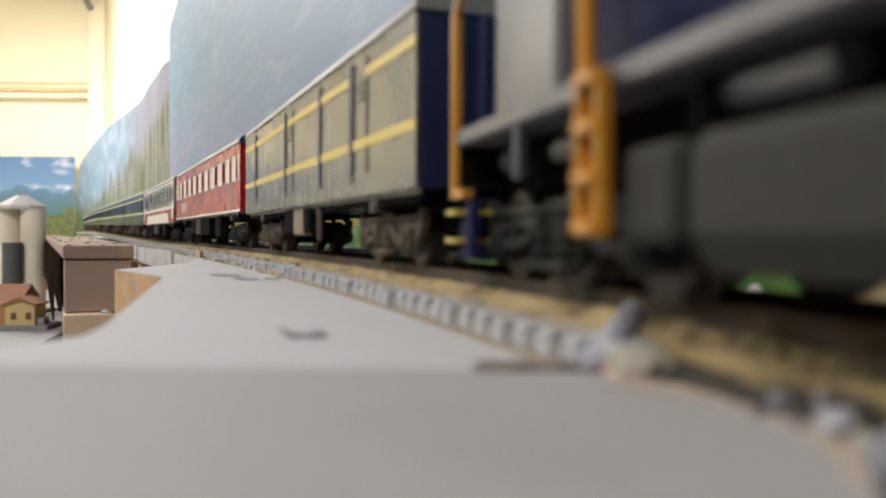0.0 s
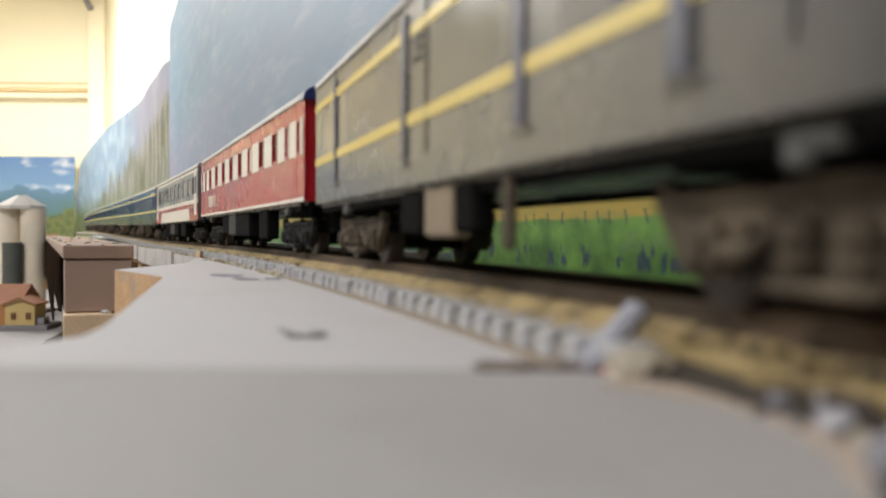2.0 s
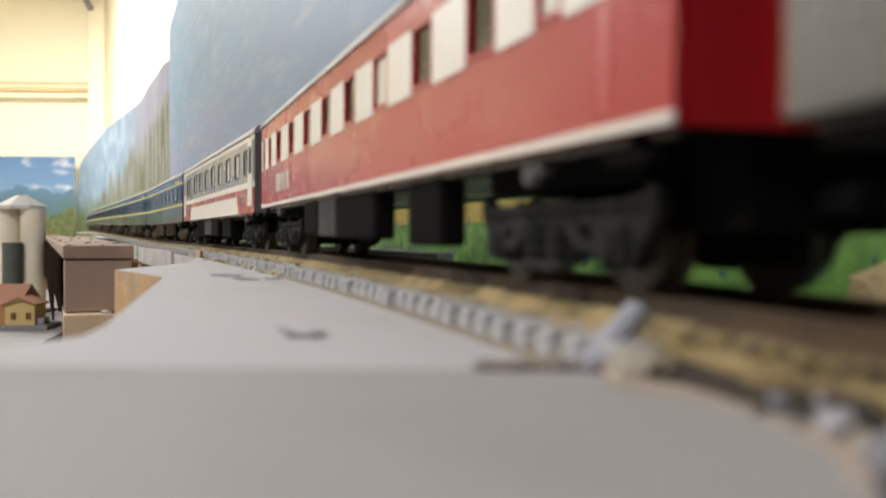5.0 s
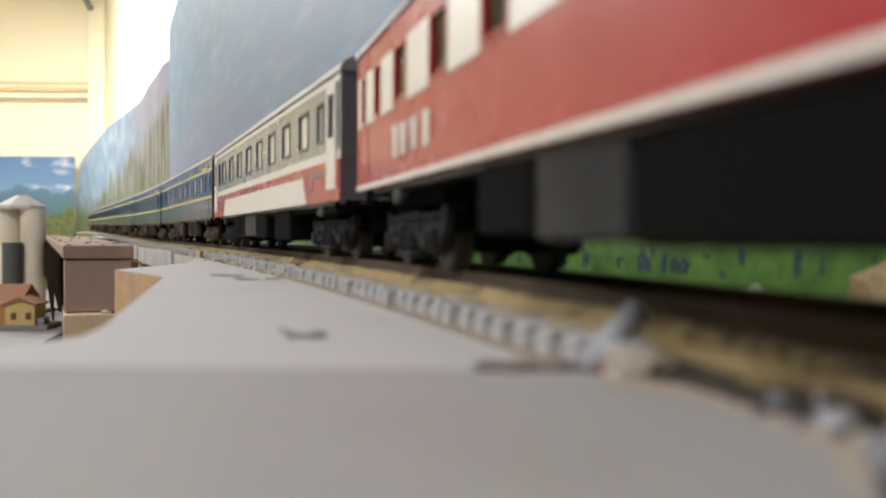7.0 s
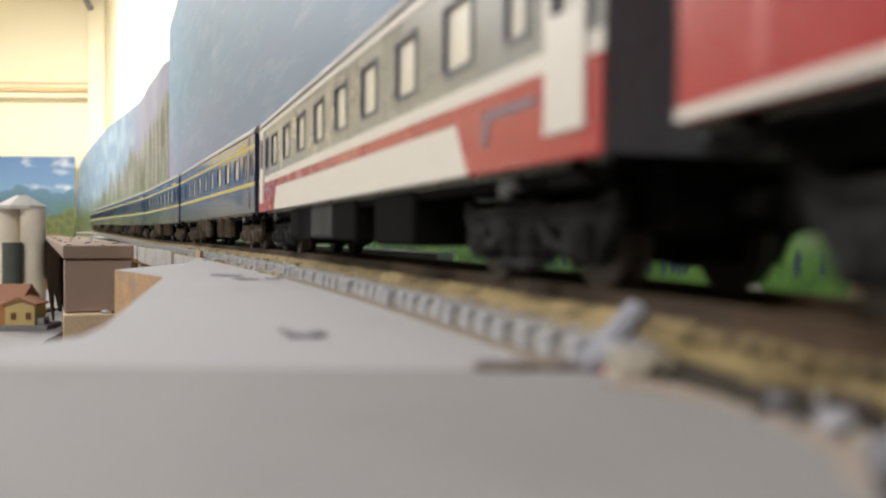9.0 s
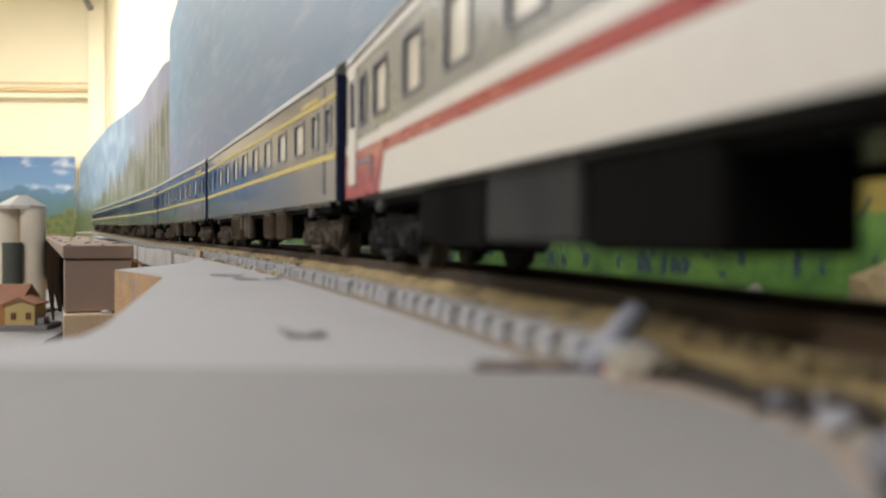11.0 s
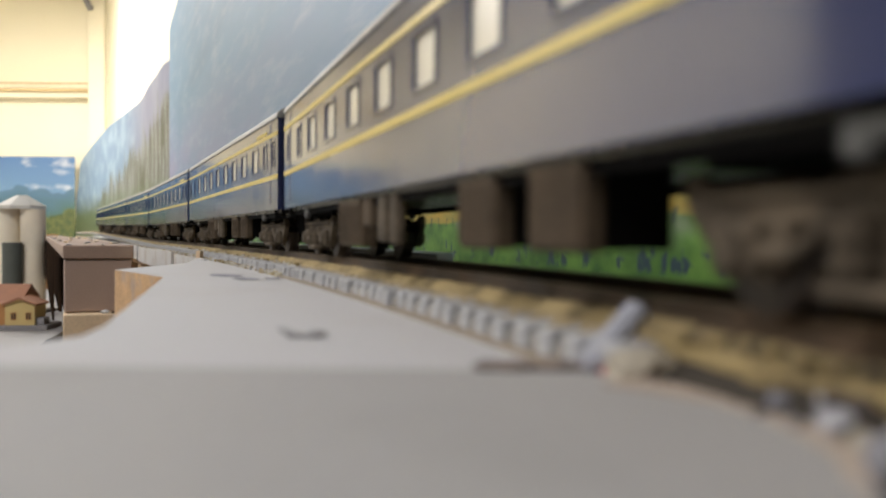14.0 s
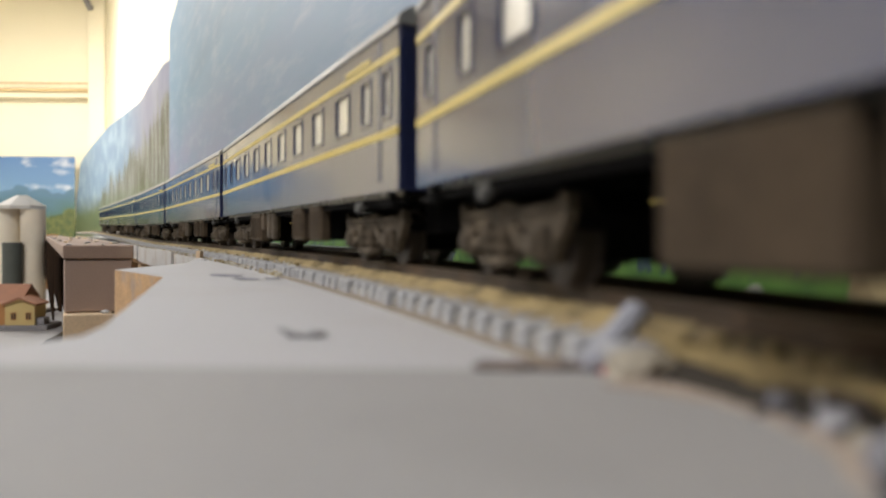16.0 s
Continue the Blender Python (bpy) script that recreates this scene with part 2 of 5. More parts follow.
# pelmet on the end wall, with two thin mouldings
bm = bmesh.new()
prism(bm, [(4.985, 0.813), (5.05, 0.813), (5.05, 0.903), (5.0, 0.903), (4.97, 0.890), (4.97, 0.876), (4.985, 0.858)], -3.19, -2.087, "x")
pel = structure("trim", bm, CREAM, "cream painted wall moulding with two brown lines", "moulding")
TRIMLINE = material("tan_varnished_moulding", (0.56, 0.42, 0.22), 0.6, vary=0.15, scale=20)
for z0, dz in ((0.888, 0.009), (0.845, 0.016)):
    bm = bmesh.new()
    prism(bm, [(4.962, z0), (4.995, z0), (4.995, z0 + dz), (4.962, z0 + dz)], -3.19, -2.089, "x")
    part("moulding_line", bm, TRIMLINE, pel, "thin tan line")
# post at the room's corner
bm = bmesh.new()
bevelled(bm, -2.085, -1.985, 4.945, 5.05, FLOOR_Z, CEIL_Z, 0.006, 2)
bevelled(bm, -1.990, -1.962, 4.965, 5.05, FLOOR_Z, CEIL_Z, 0.01, 2)
structure("post", bm, CREAM, "cream painted post at the corner of the room", "post")


def mural_material(name, build):
    m = bpy.data.materials.new(name)
    m.use_nodes = True
    nt = m.node_tree
    b = nt.nodes["Principled BSDF"]
    b.inputs["Roughness"].default_value = 0.55
    co = nt.nodes.new("ShaderNodeTexCoord").outputs["Object"]
    sep = nt.nodes.new("ShaderNodeSeparateXYZ")
    nt.links.new(co, sep.inputs[0])

    def noise_of(scale, detail=5, stretch=(1, 1, 1), rough=0.55):
        mp = nt.nodes.new("ShaderNodeMapping")
        mp.inputs["Scale"].default_value = stretch
        nt.links.new(co, mp.inputs["Vector"])
        n = nt.nodes.new("ShaderNodeTexNoise")
        n.inputs["Scale"].default_value, n.inputs["Detail"].default_value = scale, detail
        n.inputs["Roughness"].default_value = rough
        nt.links.new(mp.outputs[0], n.inputs["Vector"])
        return n.outputs[0]

    def ramp(value, lo, hi):
        r = nt.nodes.new("ShaderNodeMapRange")
        r.inputs["From Min"].default_value, r.inputs["From Max"].default_value = lo, hi
        nt.links.new(value, r.inputs["Value"])
        return r.outputs[0]

    def mix(fac, a, b):
        n = nt.nodes.new("ShaderNodeMix")
        n.data_type = "RGBA"
        if isinstance(fac, float):
            n.inputs["Factor"].default_value = fac
        else:
            nt.links.new(fac, n.inputs["Factor"])
        for v, k in ((a, "A"), (b, "B")):
            if isinstance(v, tuple):
                n.inputs[k].default_value = (*v, 1)
            else:
                nt.links.new(v, n.inputs[k])
        return n.outputs["Result"]

    def math_of(op, a, b):
        n = nt.nodes.new("ShaderNodeMath")
        n.operation = op
        for i, v in enumerate((a, b)):
            if isinstance(v, (int, float)):
                n.inputs[i].default_value = v
            else:
                nt.links.new(v, n.inputs[i])
        return n.outputs[0]
    col = build(sep.outputs["X"], sep.outputs["Z"], noise_of, ramp, mix, math_of)
    nt.links.new(col, b.inputs["Base Color"])
    return m


def paint_big(u, z, noise_of, ramp, mix, math_of):
    """Blue hazy mountain over a forest edge, a yellow field and a green meadow with small trees."""
    soft = noise_of(7, 6, (0.16, 1, 1.2), 0.6)
    fine = noise_of(44, 6, (0.14, 1, 1.0), 0.65)
    q = math_of("ADD", z, math_of("MULTIPLY", u, 0.115))
    q = math_of("ADD", q, math_of("MULTIPLY", math_of("SUBTRACT", soft, 0.5), 0.25))
    blue = mix(ramp(q, 0.20, 0.42), (0.155, 0.165, 0.285), (0.085, 0.205, 0.335))
    blue = mix(ramp(soft, 0.45, 0.72), blue, (0.07, 0.165, 0.265))
    blue = mix(ramp(fine, 0.50, 0.95), blue, (0.24, 0.31, 0.40))
    edge = math_of("ADD", z, math_of("MULTIPLY", math_of("SUBTRACT", noise_of(70, 4), 0.5), 0.004))
    forest = mix(ramp(noise_of(180, 4), 0.35, 0.65), (0.012, 0.045, 0.012), (0.05, 0.13, 0.03))
    field = mix(ramp(noise_of(150, 4, (0.5, 1, 2.0)), 0.35, 0.65), (0.40, 0.27, 0.04), (0.27, 0.24, 0.05))
    meadow = mix(ramp(noise_of(90, 6), 0.36, 0.62), (0.045, 0.13, 0.022), (0.13, 0.27, 0.045))
    meadow = mix(math_of("MULTIPLY", ramp(noise_of(38, 4), 0.54, 0.66), ramp(z, 0.008, 0.014)), meadow, (0.17, 0.22, 0.13))
    band = math_of("MULTIPLY", ramp(z, 0.0025, 0.0045), ramp(z, 0.0125, 0.0090))
    trees = mix(math_of("MULTIPLY", ramp(noise_of(230, 4, (1, 1, 0.42)), 0.555, 0.60), band), meadow, (0.025, 0.055, 0.075))
    sway = math_of("MULTIPLY", noise_of(30, 2), 3.0)
    gap = math_of("FRACT", math_of("ADD", math_of("MULTIPLY", u, 105.0), sway), 0.0)
    post = math_of("MULTIPLY", math_of("LESS_THAN", gap, 0.13), math_of("MULTIPLY", math_of("GREATER_THAN", z, 0.0165), math_of("LESS_THAN", z, 0.0205)))
    col = mix(ramp(edge, 0.0178, 0.0188), trees, field)
    col = mix(math_of("MULTIPLY", post, 0.8), col, (0.03, 0.055, 0.045))
    col = mix(ramp(edge, 0.0250, 0.0266), col, forest)
    return mix(ramp(edge, 0.045, 0.075), col, blue)


def paint_far(u, z, noise_of, ramp, mix, math_of):
    """Pale blue and mauve cliffs with tall olive pines and green at the foot."""
    blue = mix(ramp(noise_of(9, 6), 0.46, 0.62), (0.13, 0.21, 0.31), (0.24, 0.32, 0.40))
    mauve = mix(ramp(noise_of(9, 5, (1, 1, 0.25)), 0.4, 0.7), (0.155, 0.17, 0.25), (0.25, 0.26, 0.33))
    col = mix(ramp(u, 1.9, 2.3), blue, mauve)
    lim = math_of("SUBTRACT", math_of("MULTIPLY", u, 0.155), 0.0)
    lim = math_of("SUBTRACT", lim, math_of("MULTIPLY", math_of("SUBTRACT", noise_of(34, 5, (1, 1, 0.05)), 0.5), 0.42))
    pines = mix(ramp(noise_of(40, 6, (1, 1, 0.10)), 0.46, 0.55), (0.050, 0.052, 0.022), (0.20, 0.215, 0.21))
    col = mix(ramp(math_of("SUBTRACT", lim, z), 0.0, 0.03), col, pines)
    foot = mix(ramp(noise_of(25, 5), 0.35, 0.65), (0.045, 0.08, 0.035), (0.10, 0.13, 0.05))
    return mix(ramp(math_of("ADD", z, math_of("MULTIPLY", noise_of(12, 4), 0.12)), 0.16, 0.26), foot, col)


def paint_end(u, z, noise_of, ramp, mix, math_of):
    """Blue sky with a white cloud, hills and green woods."""
    sky = mix(ramp(z, 0.2, 0.45), (0.13, 0.24, 0.38), (0.08, 0.17, 0.34))
    sky = mix(ramp(noise_of(6, 6, (1, 1, 2.2)), 0.56, 0.68), sky, (0.42, 0.45, 0.52))
    ridge = math_of("ADD", z, math_of("MULTIPLY", math_of("SUBTRACT", noise_of(4, 3), 0.5), 0.22))
    hills = mix(ramp(ridge, 0.14, 0.24), (0.06, 0.13, 0.12), (0.07, 0.145, 0.22))
    col = mix(ramp(ridge, 0.255, 0.265), hills, sky)
    wood = mix(ramp(noise_of(30, 5), 0.35, 0.65), (0.04, 0.07, 0.025), (0.13, 0.145, 0.04))
    return mix(ramp(ridge, 0.125, 0.14), wood, col)


def mural(name, a, b, outline, mat, label):
    """A printed board whose local x runs from a to b in plan; outline in (along, up)."""
    a, b = Vector(a), Vector(b)
    d = b - a
    bm = bmesh.new()
    prism(bm, outline, 0.0, 0.004, "y")
    ob = structure(name, bm, mat, label, "backdrop")
    ob.matrix_basis = Matrix.Translation((a.x, a.y, 0)) @ Matrix.Rotation(math.atan2(d.y, d.x), 4, "Z")
    return ob


# along runs from the near end towards the camera's distance, so that the print faces the line
L1 = (P_MID - P_NEAR).length
mural("backdrop", P_MID, P_NEAR, [(0.136, -0.012), (L1, -0.012), (L1, 0.9), (2.4, 0.72), (1.6, 0.66), (0.57, 0.575), (0.40, 0.578), (0.22, 0.586), (0.136, 0.581)],
      mural_material("print_blue_mountain", paint_big), "printed backdrop of a hazy blue mountain over green fields")
L2 = (P_FAR - P_MID).length
mural("backdrop", P_FAR, P_MID + Vector((0.006, 0.0)), [(0.02, -0.012), (L2 + 0.02, -0.012), (L2 + 0.02, 0.525), (2.63, 0.528), (2.52, 0.512), (2.403, 0.502), (2.3, 0.482), (2.214, 0.472), (1.819, 0.471), (1.41, 0.472), (1.1, 0.455), (0.901, 0.445), (0.478, 0.416), (0.30, 0.385), (0.10, 0.20)],
      mural_material("print_cliffs_and_pines", paint_far), "cut-out printed backdrop of blue cliffs and tall pines")
mural("backdrop", (-3.15, 4.952), (-2.165, 4.952), [(0.0, -0.012), (0.985, -0.012), (0.985, 0.46), (0.0, 0.46)],
      mural_material("print_sky_and_hills", paint_end), "printed backdrop of blue sky, white clouds and green hills")

# main board with its cut edge
edge_far = [tuple(track(s, -0.0185)[:2]) for s in np.arange(0.28, 3.45, 0.12)]
outline = [(-0.075, -1.9), (-0.058, -0.2), (-0.055, 0.06), (-0.051, 0.094), (-0.0455, 0.106), (-0.0475, 0.118), (-0.083, 0.25), (-0.117, 0.30), (-0.113, 0.372)]
outline += edge_far + [tuple(P_MID + Vector((0.3, 1.0))), tuple(P_MID + Vector((0.018, 0.0))), tuple(P_NEAR + Vector((0.0, 0.3)))]
bm = bmesh.new()
prism(bm, outline, -0.0165, 0.0, "z")
for f in bm.faces:
    f.material_index = 0 if f.normal.z > 0.5 else 1
structure("ground", bm, [BOARD, PLY_EDGE], "grey painted plywood layout board with a rough cut edge", "layout board")

CARD_EDGE = [(0.012, 0.0770), (0.0168, 0.0722), (0.0213, 0.0684), (0.0238, 0.0629), (0.0245, 0.0571), (0.0246, 0.0523), (0.0240, 0.0480), (0.0210, 0.0402), (0.0150, 0.0280)]
bm = bmesh.new()
prism(bm, [(-0.0545, -0.3), (-0.0535, 0.070), (-0.047, 0.0775)] + CARD_EDGE + [(0.0100, 0.0), (0.008, -0.3)], 0.0002, 0.0007, "z")
sheet = tagged(part("card_sheet", bm, BOARD_NEAR), "thin brown-grey card sheet lying on the layout board", "card sheet")
TANEDGE = material("pinkish_tan_bare_card", (0.37, 0.305, 0.25), 0.85, vary=0.12, scale=120, fine=1100, bump=0.2)
bm = bmesh.new()
inner = [(0.0205, 0.0420), (0.0222, 0.0480), (0.0222, 0.0530), (0.0216, 0.0580), (0.0200, 0.0622), (0.0172, 0.0655), (0.0130, 0.0690)]
prism(bm, [(x - 0.0002, y - 0.0002) for x, y in CARD_EDGE[1:-1]] + inner, 0.0007, 0.0009, "z")
part("worn_edge", bm, TANEDGE, sheet, "pinkish tan bare edge")

# lower level behind the boards
bm = bmesh.new()
prism(bm, [(-1.7, 0.3), (-0.25, 0.3), (-0.300, 0.55), (-0.345, 0.68), (-0.390, 0.80), (-0.420, 0.89), (-0.448, 1.01), (-0.505, 1.15), (-0.561, 1.28), (-0.8, 2.0), (-1.5, 3.0), (-2.4, 4.6), (-3.0, 4.6)], -0.113, -0.101, "z")
structure("ground_lower", bm, BOARD_LOW, "grey painted lower layout board with a curved edge", "layout board")


def beam(name, a, length, width, z0, z1, heading, mat, label, topmat=None, lid=0.0):
    e = empty(name, label, "timber beam", m=Matrix.Translation((a[0], a[1], 0)) @ Matrix.Rotation(radians(heading), 4, "Z"))
    bm = bmesh.new()
    bevelled(bm, 0, width, 0, length, z0, z1 - lid, 0.0006)
    part("beam_body", bm, mat, e)
    if lid:
        bm = bmesh.new()
        bevelled(bm, -0.0006, width + 0.0006, -0.0006, length, z1 - lid + 0.0004, z1, 0.0005)
        part("top_board", bm, topmat or mat, e, "thin board on top")
    return e


BEAMTOP = material("dusty_pink_brown_board", (0.33, 0.235, 0.185), 0.8, vary=0.15, scale=50, fine=1400, bump=0.3,
                   stain=(0.46, 0.36, 0.27), stain_amount=0.6, stain_scale=30)
beam("timber_beam", (-0.180, 0.40), 2.3, 0.0305, -0.025, 0.0071, 25.6, TIMBER_BROWN, "brown painted timber beam beside the line", BEAMTOP, 0.007)
beam("timber_beam", (-0.1775, 0.393), 0.8, 0.046, -0.0600, -0.0254, 23.6, TIMBER_TAN, "bare tan timber beam under the brown one")
for i in range(5):
    y = 0.7 + i * 0.85
    bm = bmesh.new()
    c = track(y, 0.02)
    bevelled(bm, c.x - 0.03, c.x + 0.03, c.y - 0.03, c.y + 0.03, FLOOR_Z, -0.0165, 0.002)
    tagged(part("board_leg", bm, TIMBER_TAN), "bare timber leg under the layout board", "board leg", "legs of the layout")

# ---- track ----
# Dark brown for soil and for shade between the rails and in hollows.
SOILSHADE = material("dark_brown_soil_and_shade", (0.032, 0.026, 0.019), 0.95, vary=0.4, scale=220, fine=1500, bump=0.8)
track_thing = empty("railway_track", "model railway track with tan rails on pale grey sleepers", "railway track")
for side in (-1, 1):
    bm = bmesh.new()
    c = side * 0.0087
    prof = [(c - 0.0012, -0.0025), (c + 0.0012, -0.0025), (c + 0.0012, -0.0020), (c + 0.0004, -0.0017), (c + 0.0004, -0.0008),
            (c + 0.0005, -0.0006), (c + 0.0005, 0.0), (c - 0.0005, 0.0), (c - 0.0005, -0.0006), (c - 0.0004, -0.0008), (c - 0.0004, -0.0017), (c - 0.0012, -0.0020)]
    ribbon(bm, -2.3, 3.35, 0.03, prof)
    for f in bm.faces:
        f.material_index = 1 if f.normal.z > 0.9 and f.calc_center_median().z > RAIL_TOP - 0.0003 + rise(0) and abs(f.calc_area()) < 1 and max(v.co.z for v in f.verts) - min(v.co.z for v in f.verts) < 0.0004 else 0
    part("rail", bm, [RAILDARK, RAILTOP], track_thing)
bm = bmesh.new()
ribbon(bm, -0.131, 3.4, 0.02, [(-0.0167, -0.0078), (0.023, -0.0078), (0.0175, -0.0034), (0.0090, -0.0034), (-0.0090, -0.0034), (-0.0118, -0.0034), (-0.0152, -0.0046), (-0.0164, -0.0056)])
ribbon(bm, -2.3, -0.1313, 0.02, [(-0.0128, -0.0078), (0.023, -0.0078), (0.0175, -0.0034), (0.0090, -0.0034), (-0.0090, -0.0034), (-0.0105, -0.0036), (-0.0120, -0.0050)])
bm.normal_update()


def across(p):
    """How far a point lies from the middle of the line."""
    k = int(np.argmin((_x - p.x) ** 2 + (_y - p.y) ** 2))
    return (p.x - _x[k]) * math.cos(_th[k]) + (p.y - _y[k]) * math.sin(_th[k]) - HALF


# index 2 also puts the hollow's shade on the near side faces
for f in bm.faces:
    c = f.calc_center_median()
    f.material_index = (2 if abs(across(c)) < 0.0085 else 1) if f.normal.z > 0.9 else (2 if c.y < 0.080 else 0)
part("roadbed", bm, [BED, BEDTOP, SOILSHADE], track_thing, "grey roadbed, dark with soil and shade between the rails and on its near side")
# tan ballast heaped against the outside of the near rail
bm = bmesh.new()
ribbon(bm, -0.135, 3.3, 0.006, [(-0.0100, -0.0040), (-0.0118, -0.0040), (-0.0115, -0.0031), (-0.0107, -0.0024), (-0.0100, -0.0018)])
rng = random.Random(31)
for v in bm.verts:
    v.co += Vector((rng.uniform(-0.00015, 0.00015), 0, rng.uniform(-0.0002, 0.0001)))
part("ballast_ridge", bm, BANK, track_thing, "tan ballast heaped against the rail", smooth=True)
sleeper_kinds = []
rng = random.Random(3)
for k in range(5):
    bm = bmesh.new()
    w = rng.uniform(0.00135, 0.00165)
    end = -0.0173 + rng.uniform(-0.0002, 0.0006)
    for v in box(bm, end, 0.0155, -w, w, -0.0071, -0.0031 - rng.uniform(0, 0.0004)):
        v.co += Vector((rng.uniform(-0.0003, 0.0003), rng.uniform(-0.0002, 0.0002), 0))
        if v.co.z > -0.006 and v.co.x < 0:
            v.co.z -= rng.uniform(0.0003, 0.0008)
    bmesh.ops.bevel(bm, geom=bm.edges[:], offset=0.0004, segments=1, affect="EDGES")
    if k == 0:
        sl = part("sleeper", bm, SLEEPER, track_thing)
        sleeper_kinds.append(sl.data)
    else:
        me = bpy.data.meshes.new("sleeper")
        bm.to_mesh(me)
        bm.free()
        me.materials.append(SLEEPER)
        sleeper_kinds.append(me)


def sleeper_pose(s):
    th = float(np.interp(s, _s, _th)) + random.uniform(-0.012, 0.012)
    p = track(s, random.uniform(-0.0004, 0.0004))
    return Matrix.Translation(p) @ Matrix.Rotation(th, 4, "Z")


S0, PITCH = -0.1305, 0.0066
sl.matrix_basis = sleeper_pose(S0)
for i in range(1, 300):
    o = new("sleeper", sleeper_kinds[i % 5 if i % 3 else (i // 3) % 5])
    o.parent = track_thing
    o.matrix_basis = sleeper_pose(S0 + i * PITCH)
bm = bmesh.new()
for i in range(-320, 520):
    if 0 <= i < 300:
        continue
    m = sleeper_pose(S0 + i * PITCH)
    for v in box(bm, -0.0172 if i > 0 else -0.0110, 0.0155, -0.0015, 0.0015, -0.0071, -0.0031):
        v.co = m @ v.co
tagged(part("sleeper_rest", bm, SLEEPER, track_thing), kind="stuff")


def grain_mesh(name, places, mats, parent, seed):
    """Many small angular grains as one loose heap; places give (s, side, height, size)."""
    rng = random.Random(seed)
    co, faces, idx = [], [], []
    for sa, side, z, q in places:
        c = track(sa, side, z)
        b = len(co)
        tilt = Euler((rng.uniform(0, 3), rng.uniform(0, 3), rng.uniform(0, 3))).to_matrix()
        for k in range(8):
            v = Vector(((k & 1) - 0.5, ((k >> 1) & 1) - 0.5, (k >> 2) - 0.5)) * q * rng.uniform(0.9, 1.6)
            co.append(tuple(c + tilt @ v))
        faces += [tuple(b + n for n in f) for f in ((0, 2, 3, 1), (4, 5, 7, 6), (0, 1, 5, 4), (2, 6, 7, 3), (0, 4, 6, 2), (1, 3, 7, 5))]
        idx += [rng.randrange(len(mats))] * 6
    me = bpy.data.meshes.new(name)
    me.from_pydata(co, [], faces)
    for m in mats:
        me.materials.append(m)
    me.polygons.foreach_set("material_index", idx)
    ob = new(name, me)
    ob.parent = parent
    return tagged(ob, kind="stuff")


# loose ballast on the shoulder, over the sleepers' ends
rng = random.Random(21)
places = []
for k in range(1500):
    sa = -0.131 + 0.62 * rng.random() ** 1.5
    t = rng.random()
    side = -0.0156 + 0.0034 * t
    z = float(np.interp(side, [-0.0162, -0.0150, -0.0118, -0.0100], [-0.0064, -0.0050, -0.0036, -0.0034]))
    places.append((sa, side, z, rng.uniform(0.0002, 0.00045)))
grain_mesh("loose_ballast", places, [SLEEPER, SLEEPER, SLEEPER_CREAM, BEDTOP], track_thing, 22)

# heaped tan bank where the sleepers' ends are buried
bm = bmesh.new()
ribbon(bm, -0.27, -0.129, 0.004, [(-0.0095, -0.0060), (-0.0116, -0.0055), (-0.0124, -0.0040), (-0.0120, -0.0029), (-0.0108, -0.0022), (-0.0095, -0.0022)])
rng = random.Random(23)
for v in bm.verts:
    v.co += Vector((rng.uniform(-0.0005, 0.0005), rng.uniform(-0.0005, 0.0005), rng.uniform(-0.0004, 0.0003)))
part("ballast_bank", bm, BANK, track_thing, "tan ballast bank along the rail", smooth=True)
places = [(-0.128 - 0.10 * rng.random(), rng.uniform(-0.0122, -0.0098), -0.0026, rng.uniform(0.0003, 0.0007)) for k in range(700)]
grain_mesh("loose_ballast", places, [BANK, BANK, BEDTOP, SOILSHADE], track_thing, 24)


